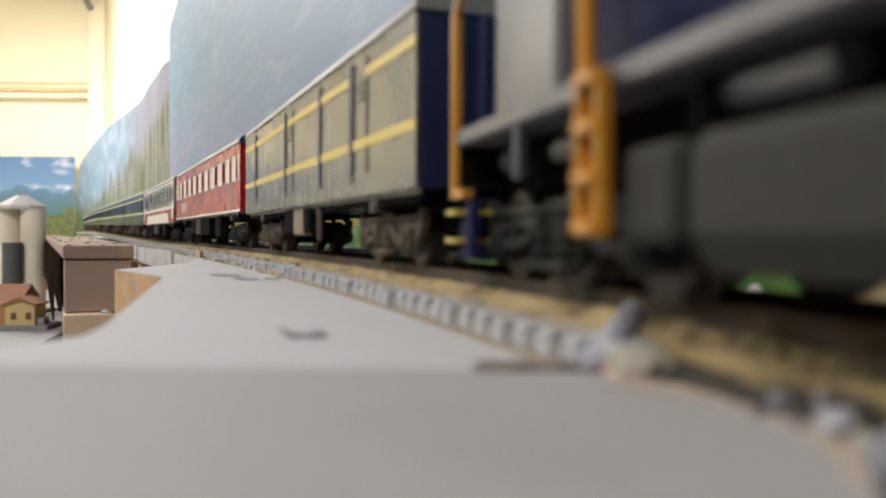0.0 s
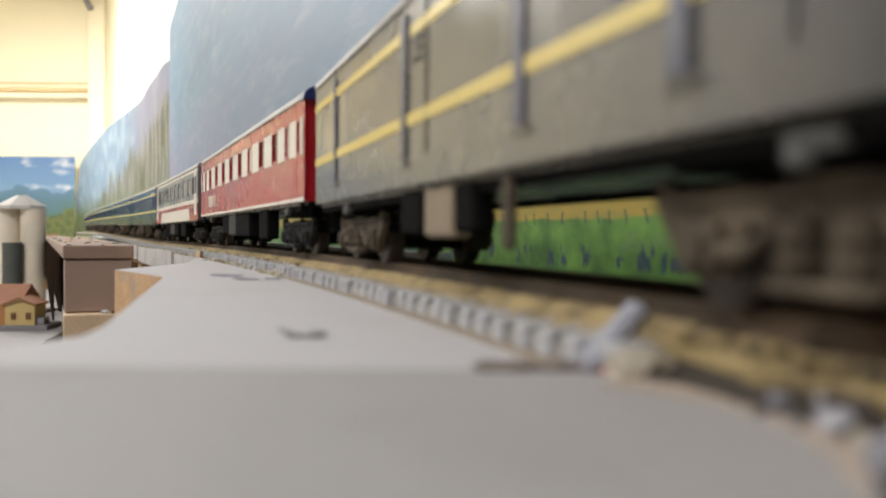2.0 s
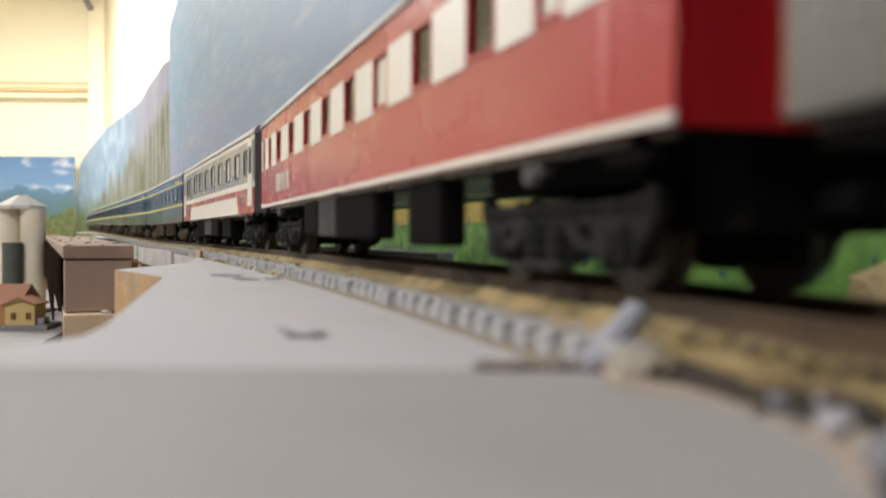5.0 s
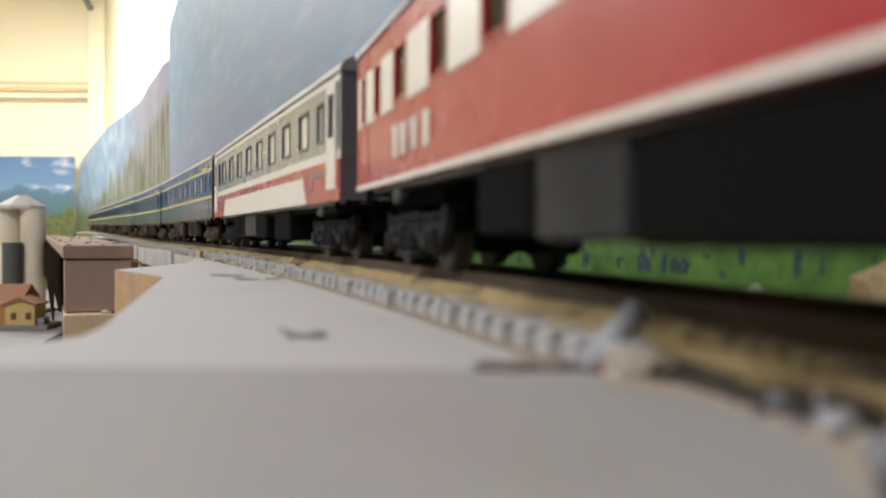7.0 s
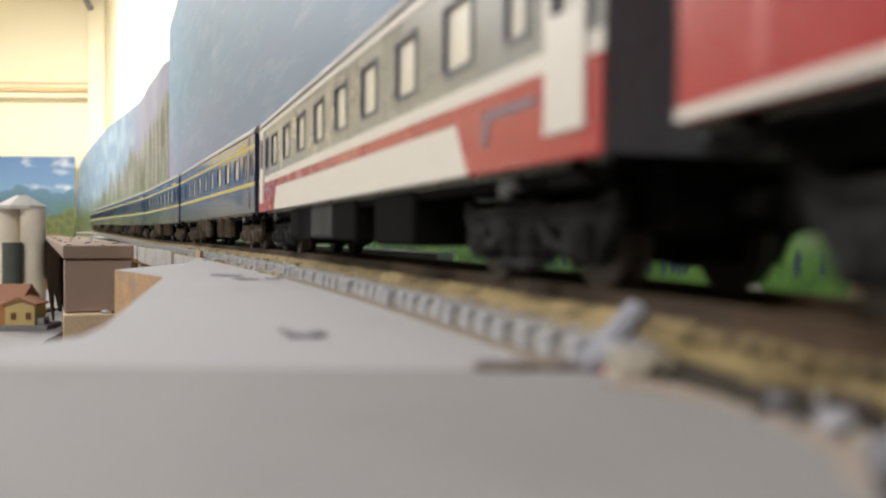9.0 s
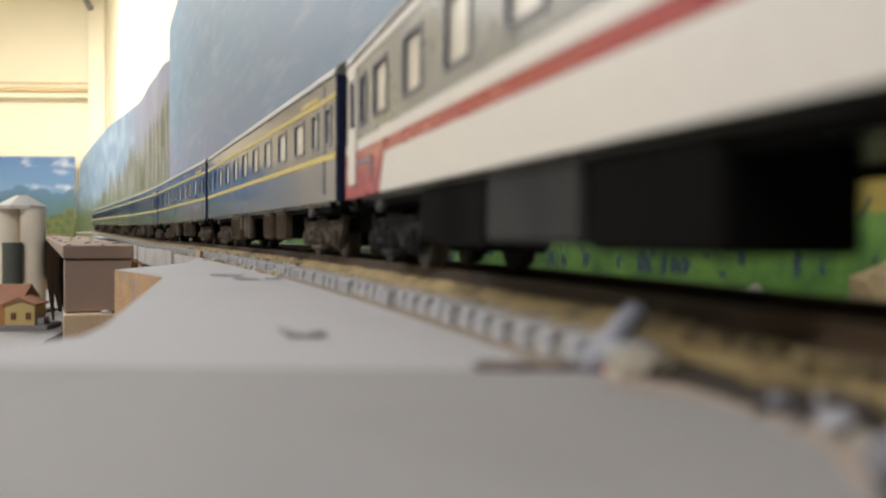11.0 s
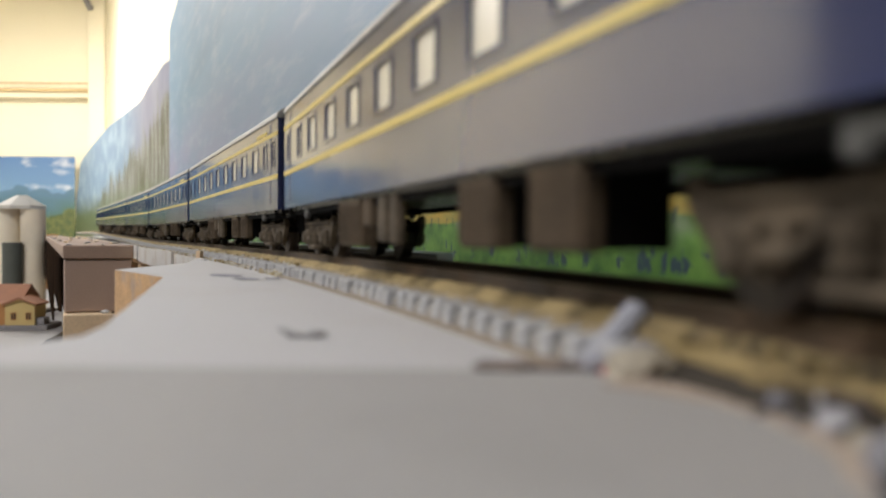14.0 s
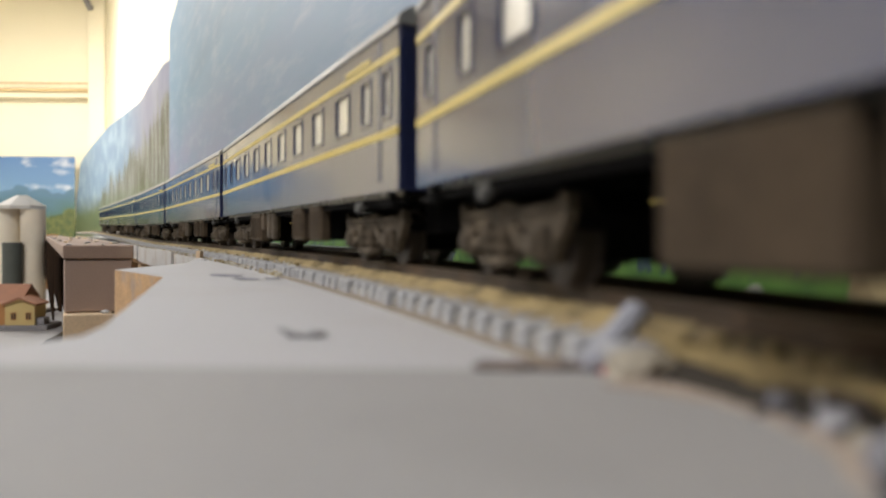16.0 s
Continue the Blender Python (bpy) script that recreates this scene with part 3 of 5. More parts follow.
# ---- rolling stock ----
def bogie(parent, x, base, mat, r=0.0052, axles=2, frame_y=0.0108):
    h = base / 2
    e = h + 0.0075
    bm = bmesh.new()
    box(bm, -0.004, 0.004, -frame_y + 0.0001, frame_y - 0.0001, 0.0075, 0.0104)
    b = part("bogie", bm, BLACK, parent)
    b.location = (x, 0, 0)
    bm = bmesh.new()
    box(bm, -h - 0.0040, h + 0.0040, -0.0062, 0.0062, 0.0030, 0.0097)
    part("brake_gear", bm, BLACK, b)
    for sx in (-1, 1):
        xa, xb = sorted((sx * (e - 0.0010), sx * (e - 0.0022)))
        bm = bmesh.new()
        box(bm, xa, xb, -frame_y + 0.0001, frame_y - 0.0001, 0.0066, 0.0084)
        part("end_beam", bm, BLACK, b)
    for sy in (-1, 1):
        y0, y1 = sorted((sy * frame_y, sy * (frame_y + 0.0015)))
        k = max(0.0085, h - 0.0045)
        half = [(0.0, 0.0026), (0.0048, 0.0026), (0.0052, 0.0068), (k - 0.0008, 0.0070), (k, 0.0052), (h - 0.0028, 0.0026), (h + 0.0030, 0.0026), (h + 0.0042, 0.0050), (e - 0.0016, 0.0066), (e, 0.0088),
                (e - 0.0002, 0.0106), (e - 0.0014, 0.0110), (e - 0.0032, 0.0098), (0.0060, 0.0095), (0.0030, 0.0102), (0.0, 0.0102)]
        outline = half + [(-u, v) for u, v in reversed(half[1:-1])]
        bm = bmesh.new()
        prism(bm, outline, y0, y1, "y")
        ya, yb = sorted((sy * (frame_y + 0.0013), sy * (frame_y + 0.0021)))
        bevelled(bm, -e + 0.003, e - 0.003, ya, yb, 0.0085, 0.0093, 0.0003)
        part("side_frame", bm, mat, b)
        # black plate added behind the openings to stand for their shade
        ya, yb = sorted((sy * (frame_y - 0.0003), sy * (frame_y - 0.0001)))
        bm = bmesh.new()
        box(bm, -k - 0.001, k + 0.001, ya, yb, 0.0040, 0.0090)
        part("inner_plate", bm, BLACK, b)
        ya, yb = sorted((sy * (frame_y + 0.0012), sy * (frame_y + 0.0028)))
        for xa in (-h, h):
            bm = bmesh.new()
            bevelled(bm, xa - 0.0026, xa + 0.0026, ya, yb, 0.0030, 0.0072, 0.0008, 2)
            cyl(bm, (xa, sy * (frame_y + 0.0027), 0.0050), 0.0016, 0.0012, "y", 10)
            part("axle_box", bm, mat, b)
            # curved equaliser arm from the axle box up to the middle
            q = math.copysign(1, xa)
            bm = bmesh.new()
            pts = [(xa - q * 0.0024, 0.0048), (q * (h * 0.62), 0.0046), (q * (h * 0.48), 0.0056), (q * 0.0046, 0.0074)]
            for p0, p1 in zip(pts, pts[1:]):
                rod(bm, (p0[0], sy * (frame_y + 0.0018), p0[1]), (p1[0], sy * (frame_y + 0.0018), p1[1]), 0.0008)
            part("equaliser_arm", bm, mat, b)
            # brake shoe hanging between the wheels
            bm = bmesh.new()
            bevelled(bm, xa - q * 0.0058 - 0.0009, xa - q * 0.0058 + 0.0009, min(sy * 0.0080, sy * 0.0102), max(sy * 0.0080, sy * 0.0102), 0.0018, 0.0060, 0.0003)
            part("brake_shoe", bm, mat, b)
        for xa in (-0.0026, 0.0026):
            bm = bmesh.new()
            for i in range(5):
                cyl(bm, (xa, sy * (frame_y + 0.0020), 0.0036 + 0.0008 * i), 0.0017 if i % 2 else 0.0014, 0.0008, "z", 10)
            part("spring", bm, mat, b)
        bm = bmesh.new()
        bevelled(bm, -0.0050, 0.0050, min(sy * (frame_y + 0.0010), sy * (frame_y + 0.0034)), max(sy * (frame_y + 0.0010), sy * (frame_y + 0.0034)), 0.0018, 0.0030, 0.0004)
        part("spring_plank", bm, mat, b)
    xs = [-h, h] if axles == 2 else [-h, 0, h]
    for xa in xs:
        bm = bmesh.new()
        half = [(0.0115, 0.0), (0.0115, 0.0008), (0.0103, 0.0012), (0.0103, r * 0.35), (0.0099, r * 0.40), (0.0099, r * 0.80), (0.0102, r * 0.84), (0.0100, r),
                (0.0077, r), (0.0075, r + 0.0007), (0.0070, r + 0.0007), (0.0068, r * 0.8), (0.0072, 0.0016), (0.0066, 0.0011)]
        prof = [(-y, q) for y, q in half] + [(y, q) for y, q in reversed(half)]
        vs = [bm.verts.new((0, y, q)) for y, q in prof]
        es = [bm.edges.new((p0, p1)) for p0, p1 in zip(vs, vs[1:])]
        bmesh.ops.spin(bm, geom=vs + es, cent=(0, 0, 0), axis=(0, 1, 0), dvec=(0, 0, 0), angle=2 * math.pi, steps=24)
        bmesh.ops.remove_doubles(bm, verts=bm.verts[:], dist=1e-6)
        bmesh.ops.recalc_face_normals(bm, faces=bm.faces[:])
        w = part("wheelset", bm, STEEL, b, "dull steel wheels on an axle", smooth=True)
        w.location = (xa, 0, r)
    return b


def arch(w, z0, z1, n=9):
    """A roof outline in (y, z): flat eaves at z0, crown at z1."""
    pts = []
    for i in range(n + 1):
        a = math.pi * i / n
        c, s = math.cos(a), math.sin(a)
        pts.append((w * math.copysign(abs(c) ** 0.75, c), z0 + (z1 - z0) * s ** 0.8))
    return pts


def side_panel(bm, L, z0, z1, wz0, wz1, wins, y, t):
    """One pierced side, at y with thickness t inwards; wins: (x0, x1) openings."""
    ya, yb = sorted((y, y - math.copysign(t, y)))
    xs = sorted({-L / 2, L / 2, *[q for g in wins for q in g]})
    zs = [z0, wz0, wz1, z1] if wins else [z0, z1]
    holes = {round(a, 6) for a, _ in wins}
    verts = {}

    def at(i, k, yy):
        if (i, k, yy) not in verts:
            verts[i, k, yy] = bm.verts.new((xs[i], yy, zs[k]))
        return verts[i, k, yy]

    def solid(i, k):
        return 0 <= i < len(xs) - 1 and 0 <= k < len(zs) - 1 and not (wins and k == 1 and round(xs[i], 6) in holes)
    for i in range(len(xs) - 1):
        for k in range(len(zs) - 1):
            if not solid(i, k):
                continue
            for yy in (ya, yb):
                bm.faces.new((at(i, k, yy), at(i + 1, k, yy), at(i + 1, k + 1, yy), at(i, k + 1, yy)))
            for (ni, nk), (p, q) in (((i - 1, k), ((i, k), (i, k + 1))), ((i + 1, k), ((i + 1, k), (i + 1, k + 1))), ((i, k - 1), ((i, k), (i + 1, k))), ((i, k + 1), ((i, k + 1), (i + 1, k + 1)))):
                if not solid(ni, nk):
                    bm.faces.new((at(*p, ya), at(*q, ya), at(*q, yb), at(*p, yb)))
    bmesh.ops.recalc_face_normals(bm, faces=bm.faces[:])


def strip(bm, x0, x1, y, z0, z1, t=0.00018):
    """A flat painted or moulded strip, just proud of the side at y."""
    s = math.copysign(1, y)
    ya, yb = sorted((y - s * 0.0001, y + s * t))
    box(bm, x0, x1, ya, yb, z0, z1)


def rounded_window(parent, xc, w, wz0, wz1, y, frame_mat, blind):
    """Window with a thin frame, glazing and a blind behind it."""
    s = math.copysign(1, y)
    bm = bmesh.new()
    f = 0.0007
    ya, yb = sorted((y + s * 0.0002, y - s * 0.0009))
    box(bm, xc - w / 2, xc - w / 2 + f, ya, yb, wz0, wz1)
    box(bm, xc + w / 2 - f, xc + w / 2, ya, yb, wz0, wz1)
    box(bm, xc - w / 2 + f, xc + w / 2 - f, ya, yb, wz0, wz0 + f)
    box(bm, xc - w / 2 + f, xc + w / 2 - f, ya, yb, wz1 - f, wz1)
    win = part("window", bm, frame_mat, parent)
    bm = bmesh.new()
    ya, yb = sorted((y - s * 0.0004, y - s * 0.0008))
    box(bm, xc - w / 2, xc + w / 2, ya, yb, wz0, wz1)
    if blind is None:
        p = part("pane", bm, GLASS, win)
        p.visible_shadow = False
    else:
        part("pane", bm, CURTAIN, win, "pane with a cream blind drawn behind it")
    return win


def coach(name, label, L, z0, gutter, crown, wz, wins, doors, body_mat, roof_mat, end_mat, frame_mat, bogie_mat, box_mat,
          boxes, bogie_x, blinds, door_mat=None, width=0.017, base=0.028, sill=0.0021):
    """A carriage: origin on the rail head at mid length, +x the way it runs."""
    e = empty(name, label, "railway carriage", "carriages of the train")
    W = width
    openings = [(x - w / 2, x + w / 2) for x, w in wins] + [(x - w / 2, x + w / 2) for x, w in doors]
    for sy in (-1, 1):
        bm = bmesh.new()
        side_panel(bm, L, z0, gutter, wz[0], wz[1], openings, sy * W, 0.001)
        part("side_panel", bm, body_mat, e)
        for k, (x, w) in enumerate(wins):
            rounded_window(e, x, w, wz[0], wz[1], sy * W, frame_mat, blinds[k % len(blinds)])
        for x, w in doors:
            rounded_window(e, x, w, wz[0], wz[1], sy * W, frame_mat, blinds[0])
            bm = bmesh.new()
            q = -math.copysign(1, x)
            xa, xb = sorted((x + q * (w / 2 + 0.0004), x + q * (w / 2 + 0.0021)))
            strip(bm, xa, xb, sy * W, z0 + 0.002, gutter - 0.001, 0.00010)
            part("door_edge", bm, door_mat or end_mat, e, "dark edge of a recessed door")
            bm = bmesh.new()
            bevelled(bm, x - w / 2 - 0.001, x + w / 2 + 0.001, sy * (W - 0.001) - 0.0012, sy * (W - 0.001) + 0.0012, z0 - 0.0028, z0 - 0.0018, 0.0002)
            box(bm, x - 0.0004, x + 0.0004, sy * (W - 0.001) - 0.0004, sy * (W - 0.001) + 0.0004, z0 - 0.002, z0 + 0.0005)
            part("footstep", bm, BLACK, e)
    for sx in (-1, 1):
        bm = bmesh.new()
        xa, xb = sorted((sx * L / 2, sx * (L / 2 - 0.001)))
        prism(bm, [(-W + 0.0011, z0), (W - 0.0011, z0), (W - 0.0011, gutter)] + [(y * 0.96, z) for y, z in arch(W, gutter, crown - 0.0004)][1:-1] + [(-W + 0.0011, gutter)], xa, xb, "x")
        # corridor connection
        xa, xb = sorted((sx * L / 2, sx * (L / 2 + 0.0032)))
        bevelled(bm, xa, xb, -0.0065, 0.0065, z0 + 0.001, gutter - 0.001, 0.0004)
        part("end_panel", bm, end_mat, e)
        bm = bmesh.new()
        xa, xb = sorted((sx * (L / 2 - 0.004), sx * (L / 2 + 0.0034)))
        bevelled(bm, xa, xb, -0.0014, 0.0014, 0.0078, 0.0105, 0.0003)
        part("coupler", bm, BLACK, e)
        bm = bmesh.new()
        xa, xb = sorted((sx * (L / 2 - 0.0095), sx * (L / 2 - 0.0015)))
        bevelled(bm, xa, xb, -0.0085, 0.0085, 0.0062, z0 - 0.0007, 0.0004)
        part("draft_gear", bm, BLACK, e)
    bm = bmesh.new()
    prism(bm, arch(W + 0.0004, gutter, crown, 14), -L / 2 - 0.0003, L / 2 + 0.0003, "x")
    part("roof", bm, roof_mat, e, smooth=True)
    for k in range(6):
        bm = bmesh.new()
        xc = -L / 2 + L * (k + 0.5) / 6
        bevelled(bm, xc - 0.003, xc + 0.003, -0.0022, 0.0022, crown - 0.0004, crown + 0.0016, 0.0004)
        part("roof_vent", bm, roof_mat, e)
    bm = bmesh.new()
    bevelled(bm, -L / 2 + 0.001, L / 2 - 0.001, -W + 0.0014, W - 0.0014, z0 - 0.0010, z0 + 0.0008, 0.0003)
    part("underframe", bm, UNDERBODY, e, "glossy black underside")
    for sy in (-1, 1):
        bm = bmesh.new()
        ya, yb = sorted((sy * (W - 0.0016), sy * (W - 0.0030)))
        box(bm, -L / 2 + 0.0015, L / 2 - 0.0015, ya, yb, z0 - sill, z0 - 0.0008)
        part("side_sill", bm, BLACK, e)
    for sx in (-1, 1):
        bm = bmesh.new()
        box(bm, sx * bogie_x - 0.019, sx * bogie_x + 0.019, -0.0120, 0.0120, 0.0112, z0 - 0.0009)
        box(bm, sx * bogie_x - 0.006, sx * bogie_x + 0.006, -0.006, 0.006, 0.0100, 0.0111)
        part("bolster", bm, BLACK, e)
        for sy in (-1, 1):
            bm = bmesh.new()
            bevelled(bm, sx * bogie_x - 0.0012, sx * bogie_x + 0.0012, sy * 0.0150 - 0.0008, sy * 0.0150 + 0.0008, z0 - 0.0034, z0 - 0.0006, 0.0004)
            cyl(bm, (sx * bogie_x + 0.0026, sy * 0.0150, z0 - 0.0016), 0.0009, 0.0030, "x", 8)
            part("air_valve", bm, VALVEGREY, e, "small dusty grey valve")
    bm = bmesh.new()
    box(bm, -L / 2 + 0.006, L / 2 - 0.006, -0.0035, 0.0035, z0 + 0.001, gutter - 0.003)
    part("interior", bm, INTERIOR, e)
    for x, w, ylo, zlo, m in boxes:
        sy = -1
        bm = bmesh.new()
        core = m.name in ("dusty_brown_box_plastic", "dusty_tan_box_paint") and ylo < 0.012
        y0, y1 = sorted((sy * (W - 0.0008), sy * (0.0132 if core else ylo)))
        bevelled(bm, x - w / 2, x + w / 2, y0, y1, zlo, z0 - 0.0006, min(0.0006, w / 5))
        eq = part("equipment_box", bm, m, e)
        # the inner half is black to put shade on the box's end face
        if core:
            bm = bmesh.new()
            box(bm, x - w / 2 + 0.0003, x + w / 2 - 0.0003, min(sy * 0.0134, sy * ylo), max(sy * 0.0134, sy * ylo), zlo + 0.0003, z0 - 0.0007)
            part("box_core", bm, BLACK, eq, "black inner half that puts shade on the end of the box")
        if m is BOXBROWN and w > 0.01:
            bm = bmesh.new()
            box(bm, x - w / 2 + 0.0004, x + w / 2 - 0.0004, sy * (W - 0.0008) - 0.0001, sy * (W - 0.0008) + 0.0001, z0 - 0.0016, z0 - 0.0008)
            part("flange", bm, m, eq)
            n = int(w / 0.0021)
            for i in range(n):
                bm = bmesh.new()
                xr = x - w / 2 + w * (i + 0.5) / n
                box(bm, xr - 0.0003, xr + 0.0003, sy * (W - 0.0008) - 0.00022, sy * (W - 0.0008) + 0.00022, zlo + 0.0010, z0 - 0.0020)
                part("rib", bm, m, eq)
    for x in (bogie_x, -bogie_x):
        bogie(e, x, base, bogie_mat)
    return e


def stripes(e, name, mat, L, rows, gaps=(), W=0.017, label=""):
    for z0, z1 in rows:
        for sy in (-1, 1):
            bm = bmesh.new()
            x = -L / 2
            for a, b in sorted(gaps):
                strip(bm, x, a, sy * W, z0, z1)
                x = b
            strip(bm, x, L / 2, sy * W, z0, z1)
            part(name, bm, mat, e, label)


# blue carriages
LB = 0.2575
wins_b = [(LB / 2 - 0.0396 - 0.0241 * i, 0.0120) for i in range(8)] + [(LB / 2 - 0.0208, 0.0068), (-LB / 2 + 0.0290, 0.0072)]
doors_b = [(LB / 2 - 0.0072, 0.0056), (-LB / 2 + 0.0085, 0.0060)]
boxes_b = [(LB / 2 - 0.0705, 0.0125, 0.006, 0.0042, BOXBROWN), (LB / 2 - 0.0925, 0.0130, 0.007, 0.0042, BOXBROWN), (LB / 2 - 0.1322, 0.0045, 0.0142, 0.0040, BOGIE),
           (LB / 2 - 0.1400, 0.0060, 0.0125, 0.0045, BOGIE), (LB / 2 - 0.1512, 0.0062, 0.0125, 0.0073, BOXBROWN), (LB / 2 - 0.1668, 0.0210, 0.0125, 0.0034, BOXBROWN)]
blue = coach("carriage", "dark blue model carriage with two yellow stripes and cream blinds", LB, 0.0138, 0.0432, 0.0480, (0.0272, 0.0366), wins_b, doors_b,
             BLUE, ROOF, NAVY, BLUE, BOGIE, BOGIE, boxes_b, LB / 2 - 0.032, [0.0, 0.0, 0.06, 0.0, 0.0])
stripes(blue, "stripe", YELLOW, LB, [(0.0238, 0.0252), (0.0378, 0.0390)], label="thin yellow line")
bm = bmesh.new()
strip(bm, LB / 2 - 0.036, LB / 2 - 0.018, -0.017, 0.0394, 0.0404)
part("nameboard", bm, YELLOW, blue, "small yellow lettering bar")

# red carriage
LR = 0.2465
wins_r = [(LR / 2 - 0.0412 - 0.0236 * i, 0.0100) for i in range(8)] + [(LR / 2 - 0.0223, 0.0066), (-LR / 2 + 0.0215, 0.0066)]
doors_r = [(LR / 2 - 0.0072, 0.0048), (-LR / 2 + 0.0080, 0.0048)]
REDTANK = material("dark_grey_tank_paint", (0.0075, 0.0076, 0.008), 0.85, vary=0.25, scale=120, fine=1500, bump=0.2)
boxes_r = [(LR / 2 - 0.0665, 0.016, 0.0120, 0.0042, BLACK), (LR / 2 - 0.1118, 0.0325, 0.0120, 0.0050, BLACK), (LR / 2 - 0.1390, 0.020, 0.0115, 0.0053, REDTANK), (LR / 2 - 0.1590, 0.0180, 0.0100, 0.0058, BLACK)]
red = coach("carriage", "red model carriage with a white window band and white sill line", LR, 0.0150, 0.0432, 0.0480, (0.0284, 0.0384), wins_r, doors_r,
            RED, ROOF, REDDARK, RED, BOGIE_DARK, BLACK, boxes_r, LR / 2 - 0.0304, [None, None, 0.0, None, None, None], REDDARK, sill=0.0013)
bm_gaps = [(x - w / 2, x + w / 2) for x, w in wins_r] + [(x - w / 2, x + w / 2) for x, w in doors_r]
edges = [-LR / 2 + 0.002] + [q for g in sorted(bm_gaps) for q in g] + [LR / 2 - 0.002]
for a, c in zip(edges[0::2], edges[1::2]):
    for sy in (-1, 1):
        bm = bmesh.new()
        strip(bm, a, c, sy * 0.017, 0.0280, 0.0384)
        part("window_pillar", bm, WHITE, red, "white panel between the windows")
stripes(red, "sill_line", WHITE, LR, [(0.0151, 0.0161)], label="white line along the sill")
for sx in (-1, 1):
    bm = bmesh.new()
    xa, xb = sorted((sx * (LR / 2 - 0.004), sx * (LR / 2 + 0.0008)))
    prism(bm, [(y * 1.012, z + 0.0002) for y, z in arch(0.0174, 0.0428, 0.0480, 12)], xa, xb, "x")
    part("roof_end", bm, ENDBLUE, red, "royal blue domed roof end")
xl = LR / 2 - 0.1870
for k, w in enumerate((0.0040, 0.0032, 0.0012, 0.0038, 0.0036)):
    bm = bmesh.new()
    x1 = xl - (0, 0.0075, 0.0120, 0.0150, 0.0205)[k]
    ya, yb = -0.0173, -0.0169
    prism(bm, [(x1 - w + 0.0008, 0.0192), (x1 - 0.0004, 0.0192), (x1, 0.0246), (x1 - w, 0.0246)], ya, yb, "y")
    part("marking", bm, WHITE, red, "plain white bar")

# grey, white and red carriage
MARKBLUE = material("dull_blue_marking", (0.16, 0.10, 0.16), 0.5)
LG = 0.2385
wins_g = [(LG / 2 - 0.0390 - 0.0236 * i, 0.0115) for i in range(8)] + [(LG / 2 - 0.0200, 0.0066), (-LG / 2 + 0.0190, 0.0062)]
doors_g = [(LG / 2 - 0.0073, 0.0058), (-LG / 2 + 0.0085, 0.0058)]
boxes_g = [(LG / 2 - 0.1580, 0.0200, 0.0080, 0.0042, BLACK), (LG / 2 - 0.073, 0.024, 0.005, 0.0040, BLACK), (LG / 2 - 0.110, 0.020, 0.004, 0.0045, BLACK), (-LG / 2 + 0.072, 0.024, 0.005, 0.0048, BLACK), (-LG / 2 + 0.104, 0.026, 0.004, 0.0050, REDTANK)]
grey = coach("carriage", "grey model carriage with white and red lower bands and white doors", LG, 0.0138, 0.0432, 0.0480, (0.0282, 0.0385), wins_g, doors_g,
             GREYPAINT, ROOF, GREYPAINT, NAVY, BOGIE_DARK, BLACK, boxes_g, LG / 2 - 0.0265, [0.0, 0.0, 0.0, 0.0, 0.0], WHITE)
SLANT = LG / 2 - 0.0372
for sy in (-1, 1):
    y = sy * 0.017
    bm = bmesh.new()
    strip(bm, -SLANT - 0.004, SLANT + 0.004, y, 0.0138, 0.0210)
    part("lower_band", bm, WHITE, grey, "white lower band")
    bm = bmesh.new()
    strip(bm, -LG / 2, LG / 2, y, 0.0234, 0.0256)
    strip(bm, -LG / 2, LG / 2, y, 0.0412, 0.0425)
    part("white_line", bm, WHITE, grey, "white line")
    bm = bmesh.new()
    strip(bm, -LG / 2, LG / 2, y, 0.0211, 0.0233)
    part("red_line", bm, RED, grey, "red line")
    bm = bmesh.new()
    s = math.copysign(1, y)
    ya, yb = sorted((y, y + s * 0.0003))
    for q in (1, -1):
        if q < 0:
            bm = bmesh.new()
        prism(bm, [(q * (SLANT + 0.0030), 0.0137), (q * LG / 2, 0.0137), (q * LG / 2, 0.0233), (q * (SLANT - 0.0030), 0.0233)], ya, yb, "y")
        part("red_end_block", bm, RED, grey, "red block with a slanted edge")
    for xd in (LG / 2 - 0.0073, -LG / 2 + 0.0085):
        bm = bmesh.new()
        ya, yb = sorted((y, y + s * 0.0006))
        prism(bm, [(xd - 0.0043, 0.0165), (xd + 0.0043, 0.0165), (xd + 0.0043, 0.0411), (xd + 0.0030, 0.0411), (xd + 0.0030, 0.0286), (xd - 0.0030, 0.0286),
                   (xd - 0.0030, 0.0388), (xd + 0.0029, 0.0388), (xd + 0.0029, 0.0411), (xd - 0.0043, 0.0411)], ya, yb, "y")
        part("door", bm, WHITE, grey, "white carriage door")
bm = bmesh.new()
prism(bm, [(-LG / 2 + 0.0140, 0.0212), (-LG / 2 + 0.0140, 0.0202), (-LG / 2 + 0.0265, 0.0202), (-LG / 2 + 0.0275, 0.0170), (-LG / 2 + 0.0290, 0.0170), (-LG / 2 + 0.0285, 0.0212)], -0.01745, -0.0171, "y")
part("marking", bm, MARKBLUE, grey, "dull blue bent bar")
bm = bmesh.new()
prism(bm, [(LG / 2 - 0.0140, 0.0212), (LG / 2 - 0.0140, 0.0202), (LG / 2 - 0.0265, 0.0202), (LG / 2 - 0.0275, 0.0170), (LG / 2 - 0.0290, 0.0170), (LG / 2 - 0.0285, 0.0212)], -0.01745, -0.0171, "y")
part("marking", bm, MARKBLUE, grey, "dull blue bent bar")

